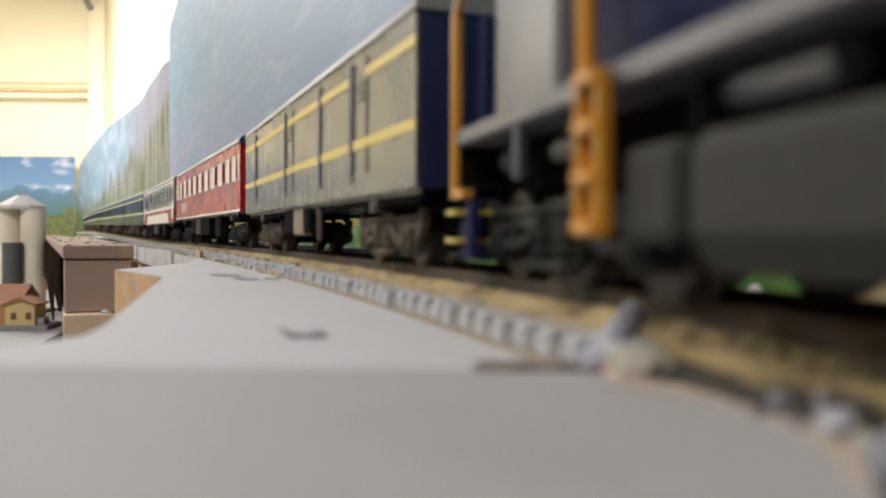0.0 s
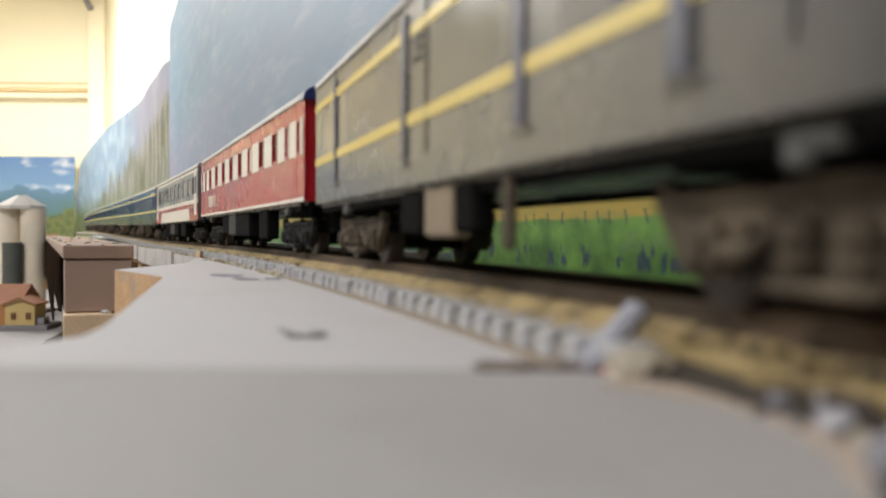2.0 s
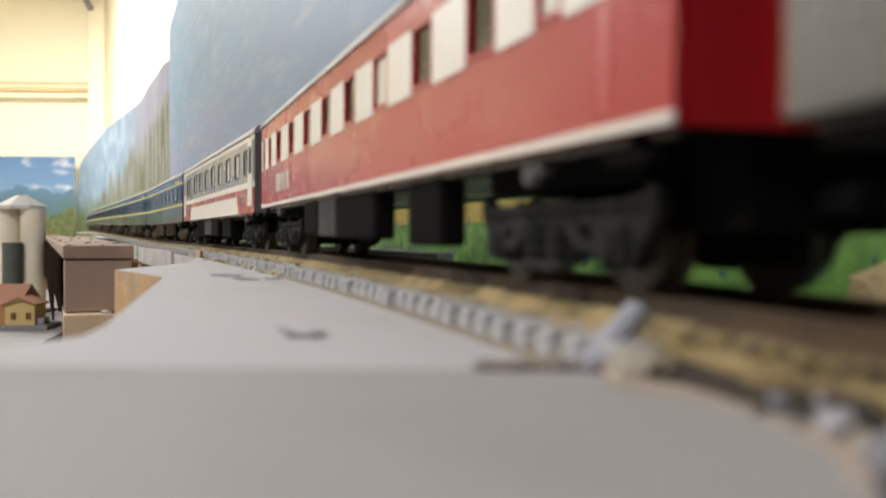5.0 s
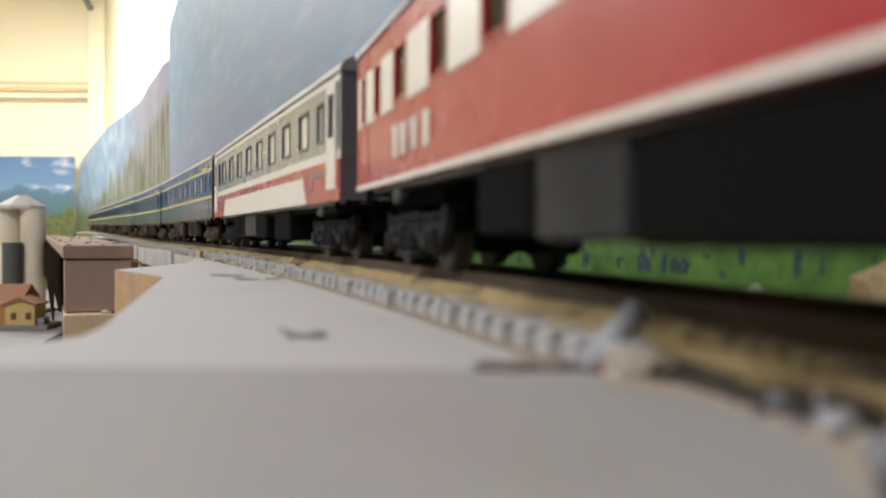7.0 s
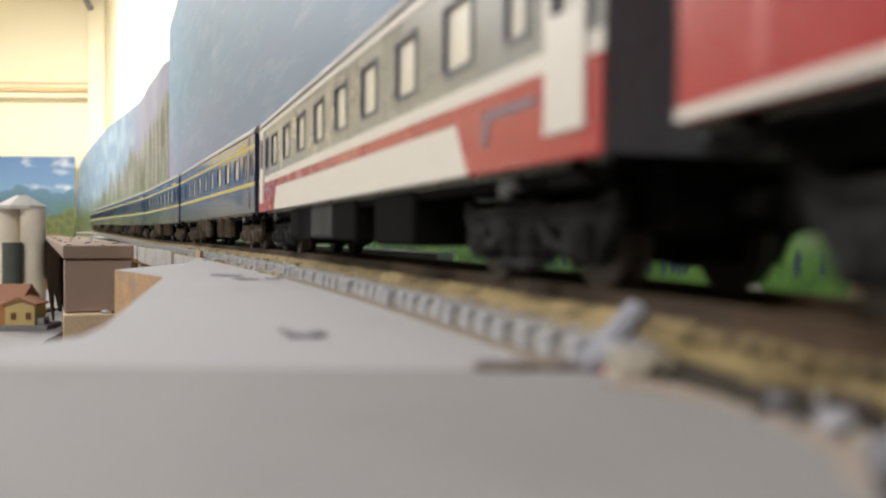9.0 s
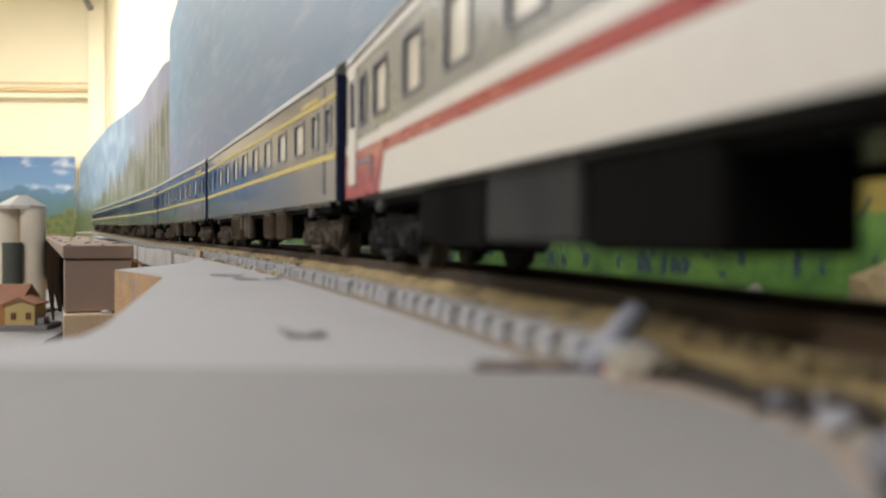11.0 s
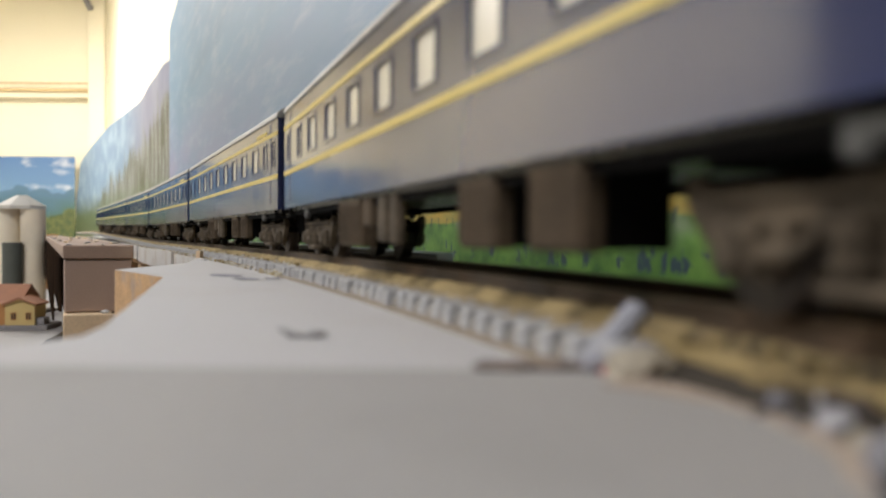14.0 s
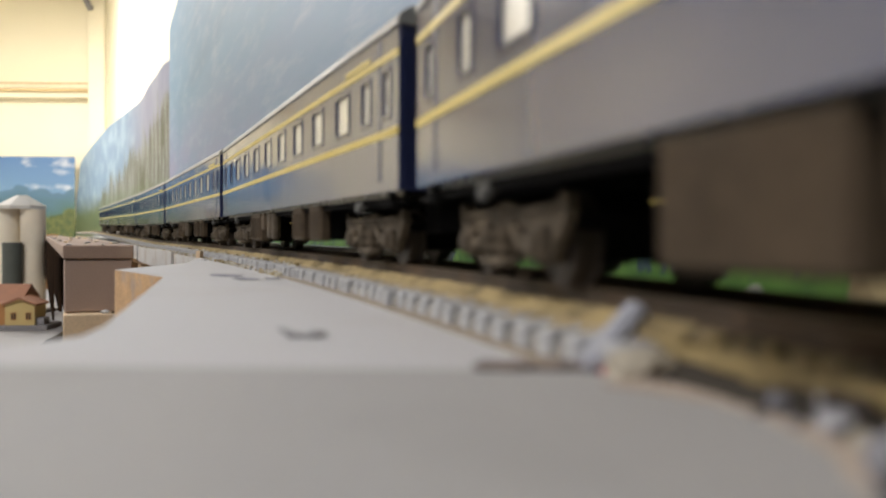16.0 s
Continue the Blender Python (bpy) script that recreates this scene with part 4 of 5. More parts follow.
# baggage van
TANBOX = material("dusty_tan_box_paint", (0.20, 0.155, 0.098), 0.75, vary=0.2, scale=120)
LV = 0.2050
van = coach("baggage_van", "blue baggage van greyed by reflected light, with yellow stripes and navy door posts", LV, 0.0137, 0.0432, 0.0480, (0.030, 0.030001), [], [],
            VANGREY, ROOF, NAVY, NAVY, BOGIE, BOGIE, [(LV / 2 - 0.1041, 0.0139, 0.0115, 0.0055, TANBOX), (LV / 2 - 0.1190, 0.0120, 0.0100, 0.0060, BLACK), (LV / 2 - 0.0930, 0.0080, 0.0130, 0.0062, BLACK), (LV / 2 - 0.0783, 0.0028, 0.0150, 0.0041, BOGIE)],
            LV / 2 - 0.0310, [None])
posts = [LV / 2 - q for q in (0.0418, 0.0720, 0.1195, 0.1780)]
stripes(van, "stripe", YELLOW, LV, [(0.0233, 0.0252)], [(p - 0.0014, p + 0.0014) for p in posts], label="yellow stripe")
stripes(van, "stripe", YELLOW, LV, [(0.0372, 0.0390)], [(posts[0] - 0.0014, posts[0] + 0.0105), (posts[1] - 0.0014, posts[1] + 0.0014), (posts[2] - 0.0014, posts[2] + 0.004), (posts[3] - 0.0014, posts[3] + 0.0014)], label="yellow stripe")
for p in posts:
    for sy in (-1, 1):
        bm = bmesh.new()
        strip(bm, p - 0.0013, p + 0.0013, sy * 0.017, 0.0180, 0.0415, 0.00035)
        part("door_post", bm, NAVY, van, "dark navy door post")
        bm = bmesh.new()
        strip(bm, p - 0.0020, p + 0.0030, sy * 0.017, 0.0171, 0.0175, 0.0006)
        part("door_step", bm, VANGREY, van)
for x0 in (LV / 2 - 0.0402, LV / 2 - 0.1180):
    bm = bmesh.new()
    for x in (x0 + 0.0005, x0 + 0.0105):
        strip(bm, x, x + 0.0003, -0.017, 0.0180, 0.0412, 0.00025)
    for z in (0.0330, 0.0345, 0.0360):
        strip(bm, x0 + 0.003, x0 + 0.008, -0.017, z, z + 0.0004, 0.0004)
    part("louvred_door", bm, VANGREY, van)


LOCOGREY = material("locomotive_light_grey_paint", (0.14, 0.138, 0.138), 0.5, vary=0.15, scale=50)
BRACKETBLUE = material("dull_blue_grey_paint", (0.03, 0.035, 0.05), 0.6)
TANKGREY = material("weathered_dark_grey_tank_paint", (0.034, 0.033, 0.028), 0.8, vary=0.25, scale=60, spec=0.25)


BOARDGREY = material("lilac_grey_paint", (0.095, 0.093, 0.10), 0.5, vary=0.15, scale=60)
SKIRTBLUE = material("deep_blue_skirt_paint", (0.007, 0.010, 0.045), 0.7, vary=0.15, scale=60, spec=0.1)
HOODNAVY = material("dull_navy_hood_paint", (0.010, 0.014, 0.045), 0.8, vary=0.15, scale=60, fine=2000, bump=0.05, spec=0.12)
LOCOBOGIE = material("dusty_olive_grey_plastic", (0.016, 0.0155, 0.0135), 0.9, vary=0.5, scale=170, fine=1500, bump=0.3, spec=0.2, stain=(0.095, 0.090, 0.075), stain_amount=0.55, stain_scale=150)
TANKPALE = material("pale_olive_tank_paint", (0.075, 0.072, 0.052), 0.7, vary=0.3, scale=120)


def locomotive():
    LL = 0.215
    e = empty("locomotive", "blue and grey diesel locomotive with orange handrails and steps", "locomotive")
    bm = bmesh.new()
    bevelled(bm, -LL / 2, LL / 2, -0.0168, 0.0168, 0.0187, 0.0211, 0.0004)
    part("running_board", bm, BOARDGREY, e, "dull grey running board")
    bm = bmesh.new()
    box(bm, -LL / 2 + 0.004, LL / 2 - 0.004, -0.0095, 0.0095, 0.0120, 0.0187)
    for sx in (-1, 1):
        xa, xb = sorted((sx * (LL / 2 - 0.0025), sx * LL / 2))
        box(bm, xa, xb, -0.0163, 0.0163, 0.0130, 0.0186)
    part("frame", bm, BLACK, e)
    bm = bmesh.new()
    bevelled(bm, -LL / 2 + 0.0085, -LL / 2 + 0.0315, -0.0135, 0.0135, 0.0211, 0.0470, 0.0012, 2)
    part("short_hood", bm, LOCOGREY, e, "light grey hood")
    bm = bmesh.new()
    bevelled(bm, -LL / 2 + 0.0317, LL / 2 - 0.014, -0.0125, 0.0125, 0.0211, 0.0465, 0.0016, 2)
    part("long_hood", bm, HOODNAVY, e, "dark blue hood")
    bm = bmesh.new()
    box(bm, -LL / 2 + 0.0066, -LL / 2 + 0.0085, -0.0125, 0.0125, 0.0211, 0.0450)
    part("end_door", bm, NAVY, e, "dark blue hood end")
    for sy in (-1, 1):
        for k in range(9):
            bm = bmesh.new()
            x = -LL / 2 + 0.048 + k * 0.0155
            box(bm, x, x + 0.0120, sy * 0.0124 - 0.0003, sy * 0.0124 + 0.0003, 0.0245, 0.0420)
            part("hood_door", bm, HOODNAVY, e)
    for sx in (-1, 1):
        x = sx * (LL / 2 - 0.0008)
        for sy in (-1, 1):
            bm = bmesh.new()
            y = sy * 0.0166
            bevelled(bm, x - 0.0007, x + 0.0007, y - 0.0007, y + 0.0007, 0.0115, 0.0385, 0.0002)
            rod(bm, (x, y, 0.0383), (x - sx * 0.0085, y, 0.0440), 0.0007)
            box(bm, min(x, x - sx * 0.006), max(x, x - sx * 0.006), y - 0.0008, y + 0.0008, 0.0112, 0.0124)
            part("handrail", bm, ORANGE, e, "orange-yellow handrail")
        for sy in (-1, 1):
            for z in (0.0088, 0.0048):
                bm = bmesh.new()
                xa, xb = sorted((x + sx * 0.001, x - sx * 0.004))
                bevelled(bm, xa, xb, sy * 0.0145 - 0.0035, sy * 0.0145 + 0.0035, z, z + 0.0006, 0.0002)
                part("end_step", bm, YELLOW, e, "yellow edged step")
        bm = bmesh.new()
        xa, xb = sorted((x, x + sx * 0.003))
        prism(bm, [(xa, 0.0022), (xb, 0.0022), ((xa + xb) / 2 + sx * 0.0004, 0.0100), ((xa + xb) / 2 - sx * 0.0012, 0.0115)], -0.0135, 0.0135, "y")
        bmesh.ops.recalc_face_normals(bm, faces=bm.faces[:])
        part("pilot", bm, ENDBLUE, e, "dark blue pilot plate")
        for sy in (-1, 1):
            bm = bmesh.new()
            ya, yb = sorted((sy * 0.0152, sy * 0.0164))
            prism(bm, [(x - sx * u, z) for u, z in ((0.0045, 0.0111), (0.0020, 0.0070), (0.0002, 0.0026), (0.0070, 0.0026), (0.0072, 0.0111))], ya, yb, "y")
            bmesh.ops.recalc_face_normals(bm, faces=bm.faces[:])
            part("skirt", bm, SKIRTBLUE, e, "dark blue side skirt")
        for sy in (-1, 1):
            bm = bmesh.new()
            xs = sx * (LL / 2 - 0.0500)
            y = sy * 0.0176
            box(bm, xs - 0.0025, xs + 0.0025, sy * 0.0170 - 0.0002, sy * 0.0170 + 0.0002, 0.0060, 0.0186)
            lad = part("ladder", bm, ORANGE, e, "orange-yellow step ladder")
            for dx in (-0.0021, 0.0021):
                bm = bmesh.new()
                bevelled(bm, xs + dx - 0.0005, xs + dx + 0.0005, y - 0.0007, y + 0.0007, 0.0058, 0.0205, 0.0002)
                part("stile", bm, ORANGE, lad)
            bm = bmesh.new()
            rod(bm, (xs - 0.0012, y, 0.0200), (xs - 0.0022, y, 0.0410), 0.0010, 8)
            part("grab_rail", bm, ORANGE, lad)
            for z in (0.0060, 0.0105, 0.0150, 0.0193):
                bm = bmesh.new()
                bevelled(bm, xs - 0.0021, xs + 0.0021, y - 0.0012, y + 0.0006, z, z + 0.0012, 0.0002)
                part("rung", bm, ORANGE, lad)
    prof = [(-0.0166, 0.0062), (-0.0150, 0.0032), (0.0150, 0.0032), (0.0166, 0.0062), (0.0166, 0.0120), (0.0155, 0.0136), (0.0125, 0.0142), (-0.0125, 0.0142), (-0.0155, 0.0136), (-0.0166, 0.0120)]
    bm = bmesh.new()
    prism(bm, prof, -0.0425, 0.0480, "x")
    part("fuel_tank", bm, TANKGREY, e, "weathered grey fuel tank")
    for sy in (-1, 1):
        bm = bmesh.new()
        bevelled(bm, -0.0545, -0.0455, min(sy * 0.0100, sy * 0.0163), max(sy * 0.0100, sy * 0.0163), 0.0052, 0.0136, 0.0012, 2)
        part("battery_box", bm, TANKGREY, e, "weathered grey box ahead of the tank")
        bm = bmesh.new()
        cyl(bm, (-0.0370, sy * 0.0125, 0.0166), 0.0016, 0.0115, "x", 14)
        part("air_tank", bm, BOARDGREY, e, "lilac-grey air tank")
        # black bar added to put shade in the gap beside the fuel tank
        bm = bmesh.new()
        bevelled(bm, -0.0439, -0.0428, min(sy * 0.0120, sy * 0.0160), max(sy * 0.0120, sy * 0.0160), 0.0036, 0.0178, 0.0003)
        part("tank_strap", bm, BLACK, e)
    for sy in (-1, 1):
        for x, z0, z1, w in ((-LL / 2 + 0.0265, 0.0125, 0.0188, 0.0020), (LL / 2 - 0.020, 0.0110, 0.0188, 0.0016)):
            bm = bmesh.new()
            bevelled(bm, x - w / 2, x + w / 2, sy * 0.0160 - 0.0006, sy * 0.0160 + 0.0006, z0, z1, 0.0002)
            part("bracket", bm, BRACKETBLUE, e, "dull blue-grey bracket")
        bm = bmesh.new()
        rod(bm, (-LL / 2 - 0.001, sy * 0.006, 0.0125), (-LL / 2 - 0.006, sy * 0.006, 0.0060), 0.0006, 6)
        part("hose", bm, LOCOGREY, e, "grey brake hose")
    for x in (LL / 2 - 0.038, -LL / 2 + 0.030):
        bogie(e, x, 0.040, LOCOBOGIE, 0.0060, 3)
    for sy in (-1, 1):
        for x in (-LL / 2 + 0.018, -LL / 2 + 0.034, LL / 2 - 0.030):
            bm = bmesh.new()
            pale = abs(x + LL / 2 - 0.034) < 0.001
            cyl(bm, (x, sy * 0.0125, 0.0155), 0.0013 if pale else 0.0019, 0.0075, "x", 12)
            part("air_tank", bm, TANKPALE if pale else BOGIE_DARK, e, "pale olive air tank" if pale else "")
    for sx in (-1, 1):
        xa, xb = sorted((sx * (LL / 2 - 0.003), sx * (LL / 2 + 0.009)))
        bm = bmesh.new()
        bevelled(bm, xa, xb, -0.0014, 0.0014, 0.0078, 0.0105, 0.0003)
        part("coupler", bm, BLACK, e)
    return e, LL


loco, LL = locomotive()
TRAIN = [(loco, -0.944, LL), (van, -0.713, LV), (red, -0.4947, LR), (grey, -0.2364, LG)]
for k in range(7):
    c = blue if k == 0 else copy_thing(blue, Matrix())
    TRAIN.append((c, 0.0103 + 0.2655 * k, LB))


# ---- things on the lower level ----
def house():
    e = empty("model_house", "small pale yellow model house with a terracotta roof", "model house", m=pose(-0.496, 1.0, -0.101, 0, 0, 6) @ Matrix.Scale(0.92, 4))
    bm = bmesh.new()
    bevelled(bm, -0.052, 0.034, -0.022, 0.034, 0.0, 0.0062, 0.0006)
    part("base", bm, DEBRIS, e, "dark grey base plate")
    bm = bmesh.new()
    box(bm, -0.018, 0.018, -0.019, 0.019, 0.0062, 0.0335)
    part("wall", bm, HOUSEWALL, e)
    bm = bmesh.new()
    box(bm, -0.050, -0.0182, -0.015, 0.025, 0.0062, 0.0335)
    part("wing_wall", bm, SOFFIT, e, "orange-brown wing")
    bm = bmesh.new()
    prism(bm, [(-0.0215, 0.0312), (0.0, 0.0395), (0.0215, 0.0312), (0.0215, 0.0335), (0.0, 0.0424), (-0.0215, 0.0335)], -0.0225, 0.0225, "y")
    part("roof", bm, HOUSEROOF, e)
    bm = bmesh.new()
    prism(bm, [(-0.018, 0.0336), (0.018, 0.0336), (0.0, 0.0401)], -0.0185, -0.0175, "y")
    part("gable", bm, HOUSEWALL, e)
    bm = bmesh.new()
    prism(bm, [(-0.010, 0.034), (0.0, 0.0365), (0.032, 0.0560), (0.064, 0.0365), (0.0, 0.0345)], -0.056, -0.004, "x")
    part("rear_roof", bm, HOUSEROOF, e)
    for x in (-0.0075, 0.0105):
        bm = bmesh.new()
        for a, b, c, d in ((-0.0035, -0.0027, 0.013, 0.0225), (0.0027, 0.0035, 0.013, 0.0225), (-0.0027, 0.0027, 0.013, 0.0138), (-0.0027, 0.0027, 0.0217, 0.0225), (-0.0004, 0.0004, 0.0138, 0.0217)):
            box(bm, x + a, x + b, -0.0197, -0.0188, c, d)
        w = part("window", bm, SOFFIT, e)
        bm = bmesh.new()
        box(bm, x - 0.0027, x + 0.0027, -0.0194, -0.0191, 0.0138, 0.0217)
        part("pane", bm, BOGIE, w, "brown glazed pane")
    bm = bmesh.new()
    bevelled(bm, 0.0185, 0.028, -0.015, 0.006, 0.0062, 0.0152, 0.0005)
    part("shed", bm, DEBRIS, e, "dark lean-to box")


def silo_group():
    e = empty("grain_silo", "pair of pale concrete silos under a light grey roof", "grain silo", m=pose(-0.606, 1.22, -0.101))
    for x, y in ((-0.0225, 0.0), (0.0150, -0.006)):
        bm = bmesh.new()
        cyl(bm, (x, y, 0.074), 0.0168, 0.148, "z", 40)
        part("silo_tower", bm, SILO, e, smooth=True)
    bm = bmesh.new()
    cyl(bm, (-0.004, 0.0, 0.1505), 0.034, 0.005, "z", 8)
    part("roof_rim", bm, WHITE, e, "pale rim under the roof")
    bm = bmesh.new()
    cyl(bm, (-0.004, 0.0, 0.1605), 0.034, 0.015, "z", 8, 0.008)
    part("roof", bm, SILOCAP, e)
    bm = bmesh.new()
    cyl(bm, (-0.003, -0.030, 0.050), 0.0130, 0.100, "z", 24)
    part("tank", bm, DARKGREEN, e, "dark green-grey tank", smooth=True)
    bm = bmesh.new()
    bevelled(bm, -0.05, 0.04, -0.045, 0.025, 0.0, 0.003, 0.0005)
    part("base", bm, BOGIE, e, "brown base slab")


house()
silo_group()

# near-black board added for the shade on the brown beam's side
BEAMSHADE = material("beam_side_shade", (0.022, 0.015, 0.011), 1.0, vary=0.4, scale=30, spec=0.0, stain=(0.06, 0.035, 0.02), stain_amount=0.6, stain_scale=14)
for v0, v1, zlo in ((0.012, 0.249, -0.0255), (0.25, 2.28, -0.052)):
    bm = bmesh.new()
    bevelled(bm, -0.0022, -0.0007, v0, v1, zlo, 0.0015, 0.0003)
    ob = tagged(part("side_board", bm, BEAMSHADE), "near-black board added as shade along the side of the brown beam", "board")
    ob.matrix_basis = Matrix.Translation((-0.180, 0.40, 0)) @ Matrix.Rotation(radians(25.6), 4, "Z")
bm = bmesh.new()
bevelled(bm, -0.012, 0.012, -0.02, 0.02, -0.101, 0.010, 0.001)
ob = tagged(part("wood_block", bm, SOFFIT), "orange-brown wooden block standing beside the beam", "wood block")
ob.matrix_basis = pose(-0.800, 1.72, 0, 0, 0, 25)


# ---- small things along the line ----
def chip(bm, c, sx, sy, sz, seed, turn=0.0):
    rng = random.Random(seed)
    t = bmesh.new()
    bmesh.ops.create_icosphere(t, subdivisions=2, radius=1.0)
    for v in t.verts:
        k = 0.82 + 0.36 * rng.random()
        v.co = Vector((v.co.x * sx * k, v.co.y * sy * k, v.co.z * sz * k))
        v.co.rotate(Euler((0, 0, turn)))
        v.co += Vector(c)
        v.co.z = max(v.co.z, c[2] - sz * 0.7)
    me = bpy.data.meshes.new("tmp")
    t.to_mesh(me)
    t.free()
    bm.from_mesh(me)
    bpy.data.meshes.remove(me)


def stone(name, c, sx, sy, sz, seed, mat, label, turn=0.0, group=""):
    bm = bmesh.new()
    chip(bm, c, sx, sy, sz, seed, turn)
    return tagged(part(name, bm, mat), label, name.replace("_", " "), group)


STONEPALE = material("cream_plaster_lump", (0.40, 0.36, 0.29), 0.85, vary=0.2, scale=250)
STONEGREY = material("blue_grey_plaster_lump", (0.20, 0.20, 0.225), 0.85, vary=0.2, scale=250)
GAPSHADE = material("blue_grey_gap_shade", (0.27, 0.27, 0.31), 0.8)
TWIGBROWN = material("brown_bark", (0.20, 0.165, 0.15), 0.9, vary=0.35, scale=250, stain=(0.24, 0.14, 0.08), stain_amount=0.5, stain_scale=150)
STONEDARK = material("dark_brown_lump", (0.05, 0.04, 0.035), 0.9, vary=0.3, scale=250)

def twig(points, r, seed, mat, label):
    """A crooked stick: rings along points, joined."""
    rng = random.Random(seed)
    bm = bmesh.new()
    rings = []
    for k, p in enumerate(points):
        q = r * (0.55 + 0.6 * rng.random()) * (0.5 if k in (0, len(points) - 1) else 1)
        rings.append([bm.verts.new((p[0], p[1] + q * 1.6 * math.cos(a), max(0.0, p[2] + q * math.sin(a)))) for a in [i * math.pi / 3 for i in range(6)]])
    for a, b in zip(rings, rings[1:]):
        for i in range(6):
            bm.faces.new((a[i], a[(i + 1) % 6], b[(i + 1) % 6], b[i]))
    bm.faces.new(rings[0])
    bm.faces.new(rings[-1])
    bmesh.ops.recalc_face_normals(bm, faces=bm.faces[:])
    tagged(part("twig", bm, mat), label, "twig")


TWIGGREY = material("dull_grey_crumbled_twig", (0.31, 0.305, 0.315), 0.9, vary=0.3, scale=250)
twig([(-0.0220 + k * 0.00075, 0.1120 - 0.0009 * k + 0.0005 * (k % 2), 0.0003) for k in range(5)], 0.0003, 1, TWIGGREY, "small grey-brown twig lying on the grey board")
twig([(-0.0195 + k * 0.00085, 0.1055 + 0.0003 * (k % 2), 0.0003 + 0.0002 * (k > 3)) for k in range(7)], 0.00045, 2, TWIGGREY, "dark grey crumbled twig lying on the grey board")
twig([(0.0028 + k * 0.00115, 0.0768 + 0.0003 * (k % 3), 0.0010) for k in range(10)], 0.0007, 3, TWIGBROWN, "brown-grey twig lying along the card's edge")

# leaning peg with a red foot beside the track
bm = bmesh.new()
rod(bm, (0.0136, 0.0775, 0.0008), (0.0190, 0.0822, 0.0056), 0.0014, 10)
chip(bm, (0.0137, 0.0773, 0.0009), 0.0012, 0.0010, 0.0009, 77)
peg = tagged(part("plastic_peg", bm, PALEPLASTIC, smooth=True), "pale blue-grey plastic peg leaning against the track", "plastic peg")
bm = bmesh.new()
chip(bm, (0.0152, 0.0755, 0.0008), 0.0010, 0.0008, 0.0007, 78)
part("foot", bm, REDDARK, peg, "small dark red foot")

rng = random.Random(11)
KINDS = [(STONEGREY, "blue-grey plaster lump lying beside the track"), (STONEDARK, "dark brown lump standing for rubble and dark gaps beside the track"), (STONEGREY, "blue-grey plaster lump lying beside the track"), (STONEDARK, "dark brown lump standing for rubble and dark gaps beside the track"), (STONEPALE, "cream plaster lump lying beside the track"), (STONEDARK, "dark brown lump standing for rubble and dark gaps beside the track")]
for k in range(80):
    s = -0.150 - 0.060 * (k / 80) + rng.uniform(-0.002, 0.002)
    o = rng.uniform(-0.0158, -0.0120)
    z = 0.0024 * min(1.0, max(0.0, (o + 0.0158) / 0.0036))
    q = rng.uniform(0.0004, 0.0008)
    c = track(s, o)
    m, text = KINDS[k % 6]
    stone("plaster_lump", (c.x, c.y, z * 0.7 + q * 0.6), q * rng.uniform(0.9, 1.5), q, q * rng.uniform(0.7, 1.2), 100 + k, m, text, k * 0.7, "lumps beside the track")
for k in range(16):
    c = track(-0.134 - 0.014 * rng.random(), rng.uniform(-0.0152, -0.0122))
    q = rng.uniform(0.0004, 0.0008)
    stone("plaster_lump", (c.x, c.y, q * 0.6), q * 1.2, q, q, 200 + k, STONEDARK, "dark brown lump standing for rubble and dark gaps beside the track", k * 0.7, "lumps beside the track")
STONELIGHT = material("light_blue_grey_plaster", (0.36, 0.36, 0.385), 0.85, vary=0.15, scale=250)
for k, (x, y, z, q, m) in enumerate(((0.0172, 0.0735, 0.0014, 0.0022, STONEPALE), (0.0192, 0.0742, 0.0012, 0.0016, STONEPALE), (0.0182, 0.0762, 0.0024, 0.0015, STONEGREY),
                                     (0.0264, 0.0705, 0.0022, 0.0010, STONELIGHT), (0.0272, 0.0630, 0.0021, 0.0013, STONELIGHT), (0.0262, 0.0572, 0.0014, 0.0012, STONELIGHT),
                                     (0.0252, 0.0535, 0.0010, 0.0012, STONELIGHT), (0.0272, 0.0545, 0.0016, 0.0009, STONEGREY), (0.0234, 0.0430, 0.0014, 0.0018, STONEGREY))):
    text = "cream plaster lump lying beside the track" if m is STONEPALE else "blue-grey plaster lump lying beside the track"
    stone("plaster_lump", (x, y, z), q * 1.3, q, q * 0.9, 230 + k, m, text, k * 0.9, "lumps beside the track")
CORK = material("dull_tan_cork", (0.22, 0.185, 0.145), 0.95, vary=0.3, scale=200)
# tan bare strip of board along the foot of the line
bm = bmesh.new()
ribbon(bm, -0.129, 0.24, 0.02, [(-0.0188, -0.0071), (-0.0166, -0.0071), (-0.0166, -0.0066), (-0.0184, -0.0067)])
tagged(part("cork_strip", bm, CORK), "thin tan cork strip along the foot of the track", "cork strip")

# dark strip with the gap's shade put into its colour
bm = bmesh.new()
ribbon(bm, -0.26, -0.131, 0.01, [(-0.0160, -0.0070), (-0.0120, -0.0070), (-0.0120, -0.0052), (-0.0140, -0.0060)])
tagged(part("soil_strip", bm, SOILSHADE), "dark brown strip of soil and gap shade at the foot of the track", "soil strip")

# crumbs on the brown beam
mb = Matrix.Translation((-0.180, 0.40, 0)) @ Matrix.Rotation(radians(25.6), 4, "Z")
rng = random.Random(5)
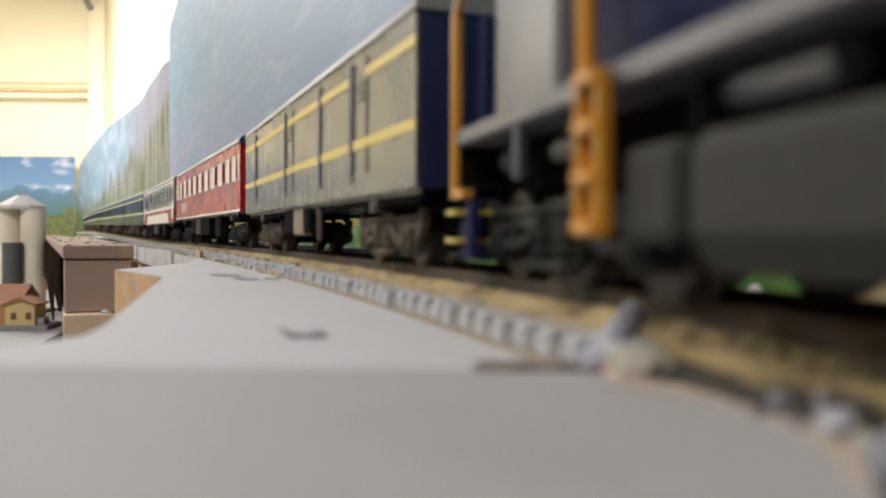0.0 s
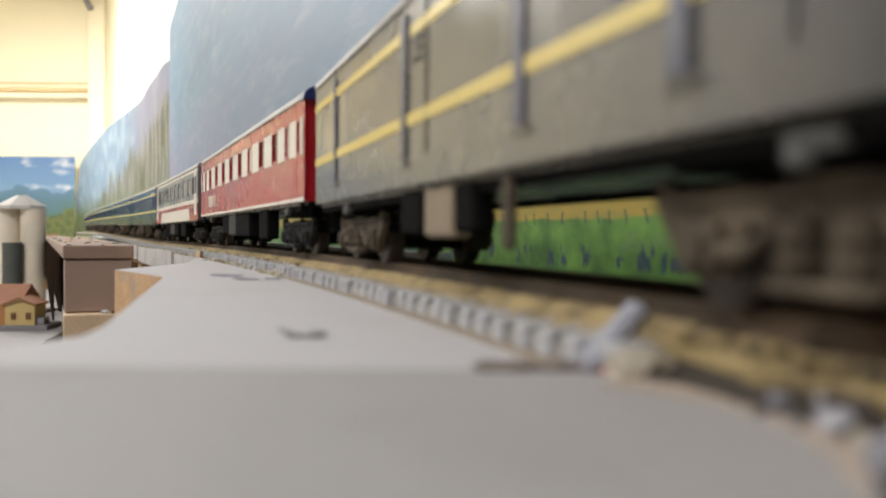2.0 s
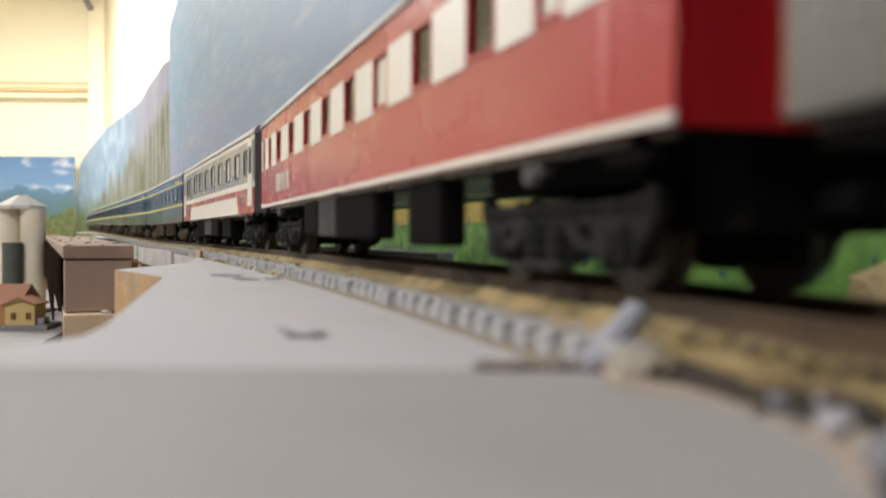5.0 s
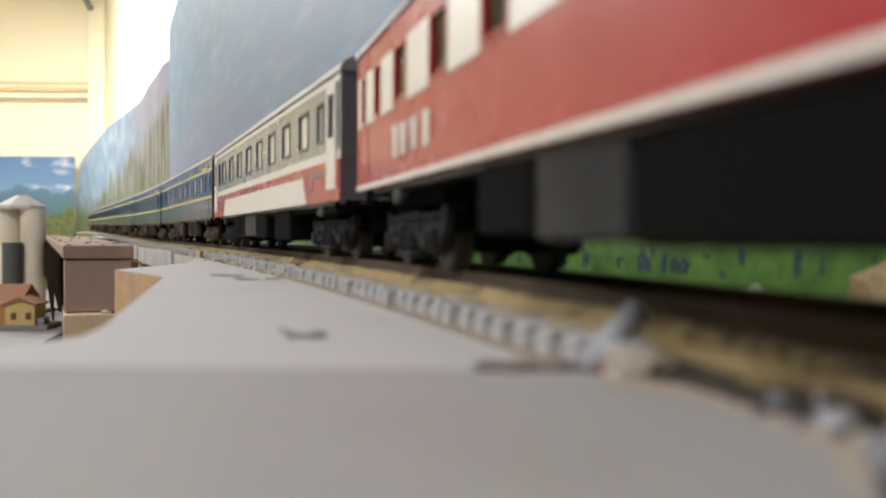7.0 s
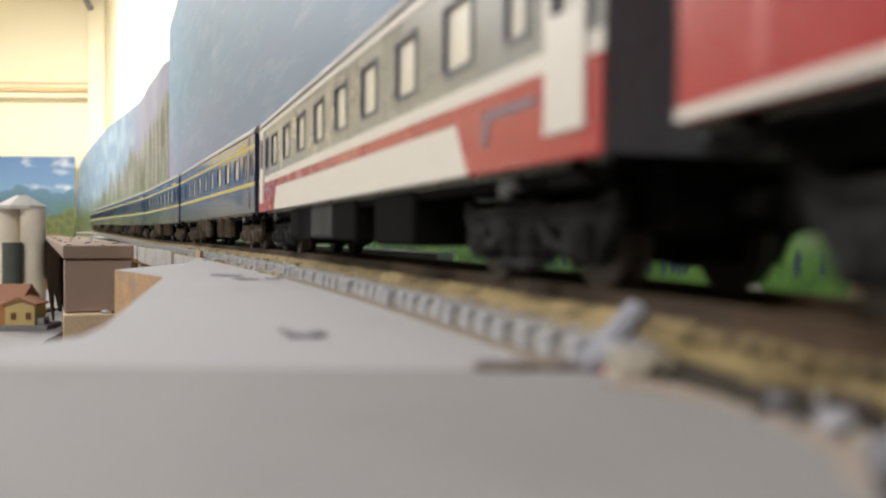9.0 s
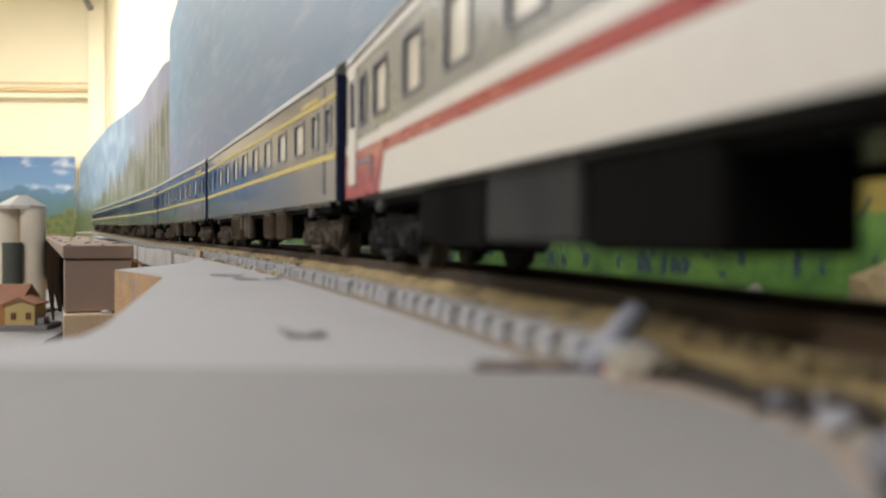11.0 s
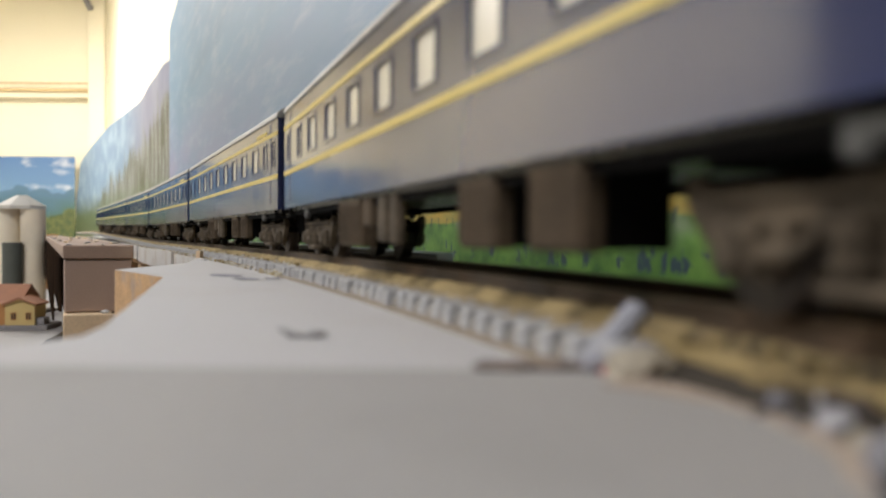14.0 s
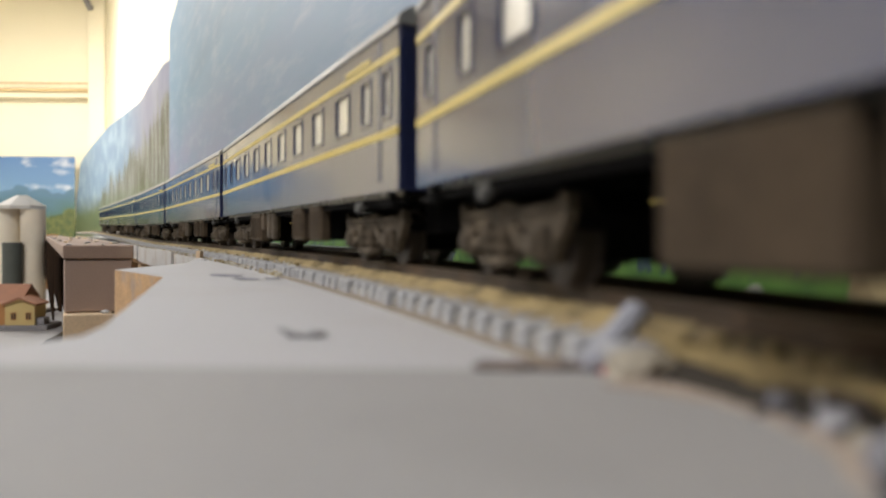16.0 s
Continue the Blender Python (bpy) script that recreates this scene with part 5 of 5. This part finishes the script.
for k in range(26):
    u, v = rng.uniform(0.002, 0.029), 0.004 + 0.9 * rng.random() ** 1.7
    c = mb @ Vector((u, v, 0.0071))
    q = rng.uniform(0.0007, 0.0018)
    stone("wood_crumb", (c.x, c.y, c.z + q * 0.35), q * 1.6, q, q * 0.5, 300 + k, [TIMBER_TAN, DEBRIS, STONEPALE][k % 3], "small crumb of wood or plaster on the brown beam", k, "crumbs on the beam")

mt = Matrix.Translation((-0.1775, 0.393, 0)) @ Matrix.Rotation(radians(23.6), 4, "Z")
for k, (u, v, q, m) in enumerate(((0.0185, 0.003, 0.0016, CARDWHITE), (0.0225, 0.002, 0.0012, STONEDARK), (0.0245, 0.003, 0.0015, CARDWHITE), (0.0300, 0.002, 0.0022, TIMBER_TAN))):
    c = mt @ Vector((u, v, -0.0254))
    stone("wood_crumb", (c.x, c.y, c.z + q * 0.4), q * 1.5, q * 0.7, q * 0.6, 340 + k, m, "small crumb of plaster lying on the tan beam", k, "crumbs on the beam")
# dark lump added for the shade of a gap between the sleepers
c = track(-0.126, -0.0124)
stone("plaster_lump", (c.x, c.y, 0.0042), 0.0014, 0.0014, 0.0010, 778, STONEDARK, "dark brown lump standing for rubble and dark gaps beside the track", 0.3, "lumps beside the track")
stone("plaster_lump", (0.0262, 0.0440, 0.0014), 0.0022, 0.0022, 0.0020, 777, STONEDARK, "dark brown lump standing for rubble and dark gaps beside the track", 0.3, "lumps beside the track")

# cream ballast spilling over the edge of the trackbed
rng = random.Random(41)
places = []
for k in range(2600):
    sa = 0.06 + 0.95 * rng.random() ** 1.3
    side = rng.uniform(-0.0190, -0.0125)
    places.append((sa, side, float(np.interp(side, [-0.0190, -0.0158, -0.0125], [-0.0069, -0.0062, -0.0034])), rng.uniform(0.0004, 0.0009)))
grain_mesh("loose_ballast", places, [SLEEPER_CREAM, SLEEPER_CREAM, CARDWHITE, BANK], track_thing, 42)

# pale card pieces under the edge of the line
for k, (s0, s1, zt, zb, o) in enumerate(((0.225, 0.262, 0.0006, -0.010, 0.0012), (0.266, 0.372, -0.0002, -0.013, 0.0), (0.376, 0.485, 0.0010, -0.0145, 0.0014), (0.489, 0.66, 0.0002, -0.0135, 0.0), (0.665, 0.90, 0.0012, -0.012, 0.001))):
    bm = bmesh.new()
    a0, a1 = track(s0, -0.0195 - o), track(s1, -0.0195 - o)
    b1, b0 = track(s1, -0.0212 - o), track(s0, -0.0212 - o)
    v = [bm.verts.new((p.x, p.y, z)) for z in (zb, zt) for p in (a0, a1, b1, b0)]
    for q in ((0, 1, 2, 3), (7, 6, 5, 4), (0, 4, 5, 1), (1, 5, 6, 2), (2, 6, 7, 3), (3, 7, 4, 0)):
        bm.faces.new([v[i] for i in q])
    bmesh.ops.recalc_face_normals(bm, faces=bm.faces[:])
    tagged(part("card_strip", bm, CARDWHITE), "pale grey card strip along the edge of the trackbed", "card strip", "card strips along the line")
bm = bmesh.new()
c = track(0.255, -0.0205)
bevelled(bm, c.x - 0.0012, c.x + 0.0012, c.y - 0.003, c.y + 0.003, 0.0, 0.0042, 0.0003)
tagged(part("wood_chip", bm, TIMBER_TAN), "small tan wood chip at the end of the card strips", "wood chip")
# flat blue-grey chips drawn for the shadow in a joint of the board
for k, (x, y, sx, sy) in enumerate(((-0.068, 0.262, 0.010, 0.004), (-0.056, 0.240, 0.006, 0.003), (-0.049, 0.243, 0.004, 0.002))):
    stone("paint_flake", (x, y, 0.0002), sx, sy, 0.00025, 500 + k, GAPSHADE, "blue-grey flat chip drawing the shade of a gap in the layout board", -0.9, "paint flakes")

# strip of white card behind the line, and a brown rock with the meadow
bm = bmesh.new()
ribbon(bm, 0.02, 2.2, 0.04, [(0.0178, -0.0071), (0.0225, -0.0071), (0.0225, 0.0010), (0.0178, 0.0008)])
tagged(part("card_strip", bm, WHITE), "white card strip standing along the far side of the track", "card strip")
ROCKTAN = material("warm_tan_plaster_rock", (0.46, 0.35, 0.19), 0.9, vary=0.2, scale=160)
stone("model_stone", (0.0592, 0.1600, 0.0018), 0.0020, 0.0020, 0.0022, 901, WHITE, "small white model stone on the meadow")
stone("model_rock", (0.0770, 0.1440, 0.0025), 0.0080, 0.0050, 0.0066, 900, ROCKTAN, "tan model rock at the foot of the backdrop")

# bracket near the ceiling on the end wall
bm = bmesh.new()
rod(bm, (-2.06, 4.93, 1.315), (-2.095, 4.92, 1.39), 0.016, 8)
rod(bm, (-2.095, 4.92, 1.39), (-2.07, 4.94, 1.50), 0.016, 8)
tagged(part("wall_bracket", bm, DEBRIS, smooth=True), "dark grey bracket high on the cream post", "bracket")


def ceiling_lamp(x, y, turn=0):
    e = empty("ceiling_lamp", "unseen long white fluorescent ceiling lamp added to light the room", "ceiling lamp", "ceiling lamps", pose(x, y, 1.50, 0, 0, turn))
    bm = bmesh.new()
    bevelled(bm, -0.62, 0.62, -0.06, 0.06, -0.06, 0.0, 0.008)
    part("housing", bm, CEIL, e)
    for dy in (-0.03, 0.03):
        bm = bmesh.new()
        cyl(bm, (0, dy, -0.075), 0.013, 1.18, "x", 16)
        part("tube", bm, TUBE, e, "glowing white tube", smooth=True)


TUBE = bpy.data.materials.new("glowing_tube")
TUBE.use_nodes = True
_t = TUBE.node_tree.nodes["Principled BSDF"]
_t.inputs["Emission Color"].default_value = (1.0, 0.95, 0.85, 1)
_t.inputs["Emission Strength"].default_value = 6.0
# unseen fixtures for the lamps; the last two go with the added ones
ceiling_lamp(-1.95, 3.5)
ceiling_lamp(-2.35, 1.95, 90)
ceiling_lamp(-1.0, -0.6)


# ---- what moves ----
# metres that the train has run, by seconds
RUN = [(0, -0.6478), (0.5, -0.6161), (1, -0.5857), (1.5, -0.5565), (2, -0.5279), (2.5, -0.4995), (3, -0.4709), (3.5, -0.4434), (4, -0.4155), (5, -0.3550),
       (6, -0.2912), (6.5, -0.2590), (7, -0.2274), (7.5, -0.1976), (8, -0.1678), (8.5, -0.1386), (9, -0.1084), (10, -0.0470), (11, 0.0140), (11.5, 0.0435),
       (12, 0.0713), (12.5, 0.1015), (13, 0.1344), (13.5, 0.1680), (14, 0.2016), (14.5, 0.2349), (15, 0.2676), (15.5, 0.2988), (16, 0.3301)]


def run_at(t):
    return float(np.interp(t, [a for a, _ in RUN], [b for _, b in RUN]))


def motions():
    for car, front, length in TRAIN:
        rows = []
        for t, run in RUN:
            mid = front + length / 2 - run
            a, b = track(mid - length / 2 + 0.030), track(mid + length / 2 - 0.030)
            d = a - b
            m = Matrix.Translation((a + b) / 2) @ d.to_track_quat("X", "Z").to_matrix().to_4x4()
            rows.append((t, m))
        walk(car, rows)
        for b in car.children:
            for w in b.children:
                if not w.name.startswith("wheelset"):
                    continue
                r = w.location.z
                at = w.location.copy()
                walk(w, [(t, Matrix.Translation(at) @ Matrix.Rotation((run_at(t) - run_at(0)) / r, 4, "Y")) for t in [k * 0.1 for k in range(161)]])


motions()
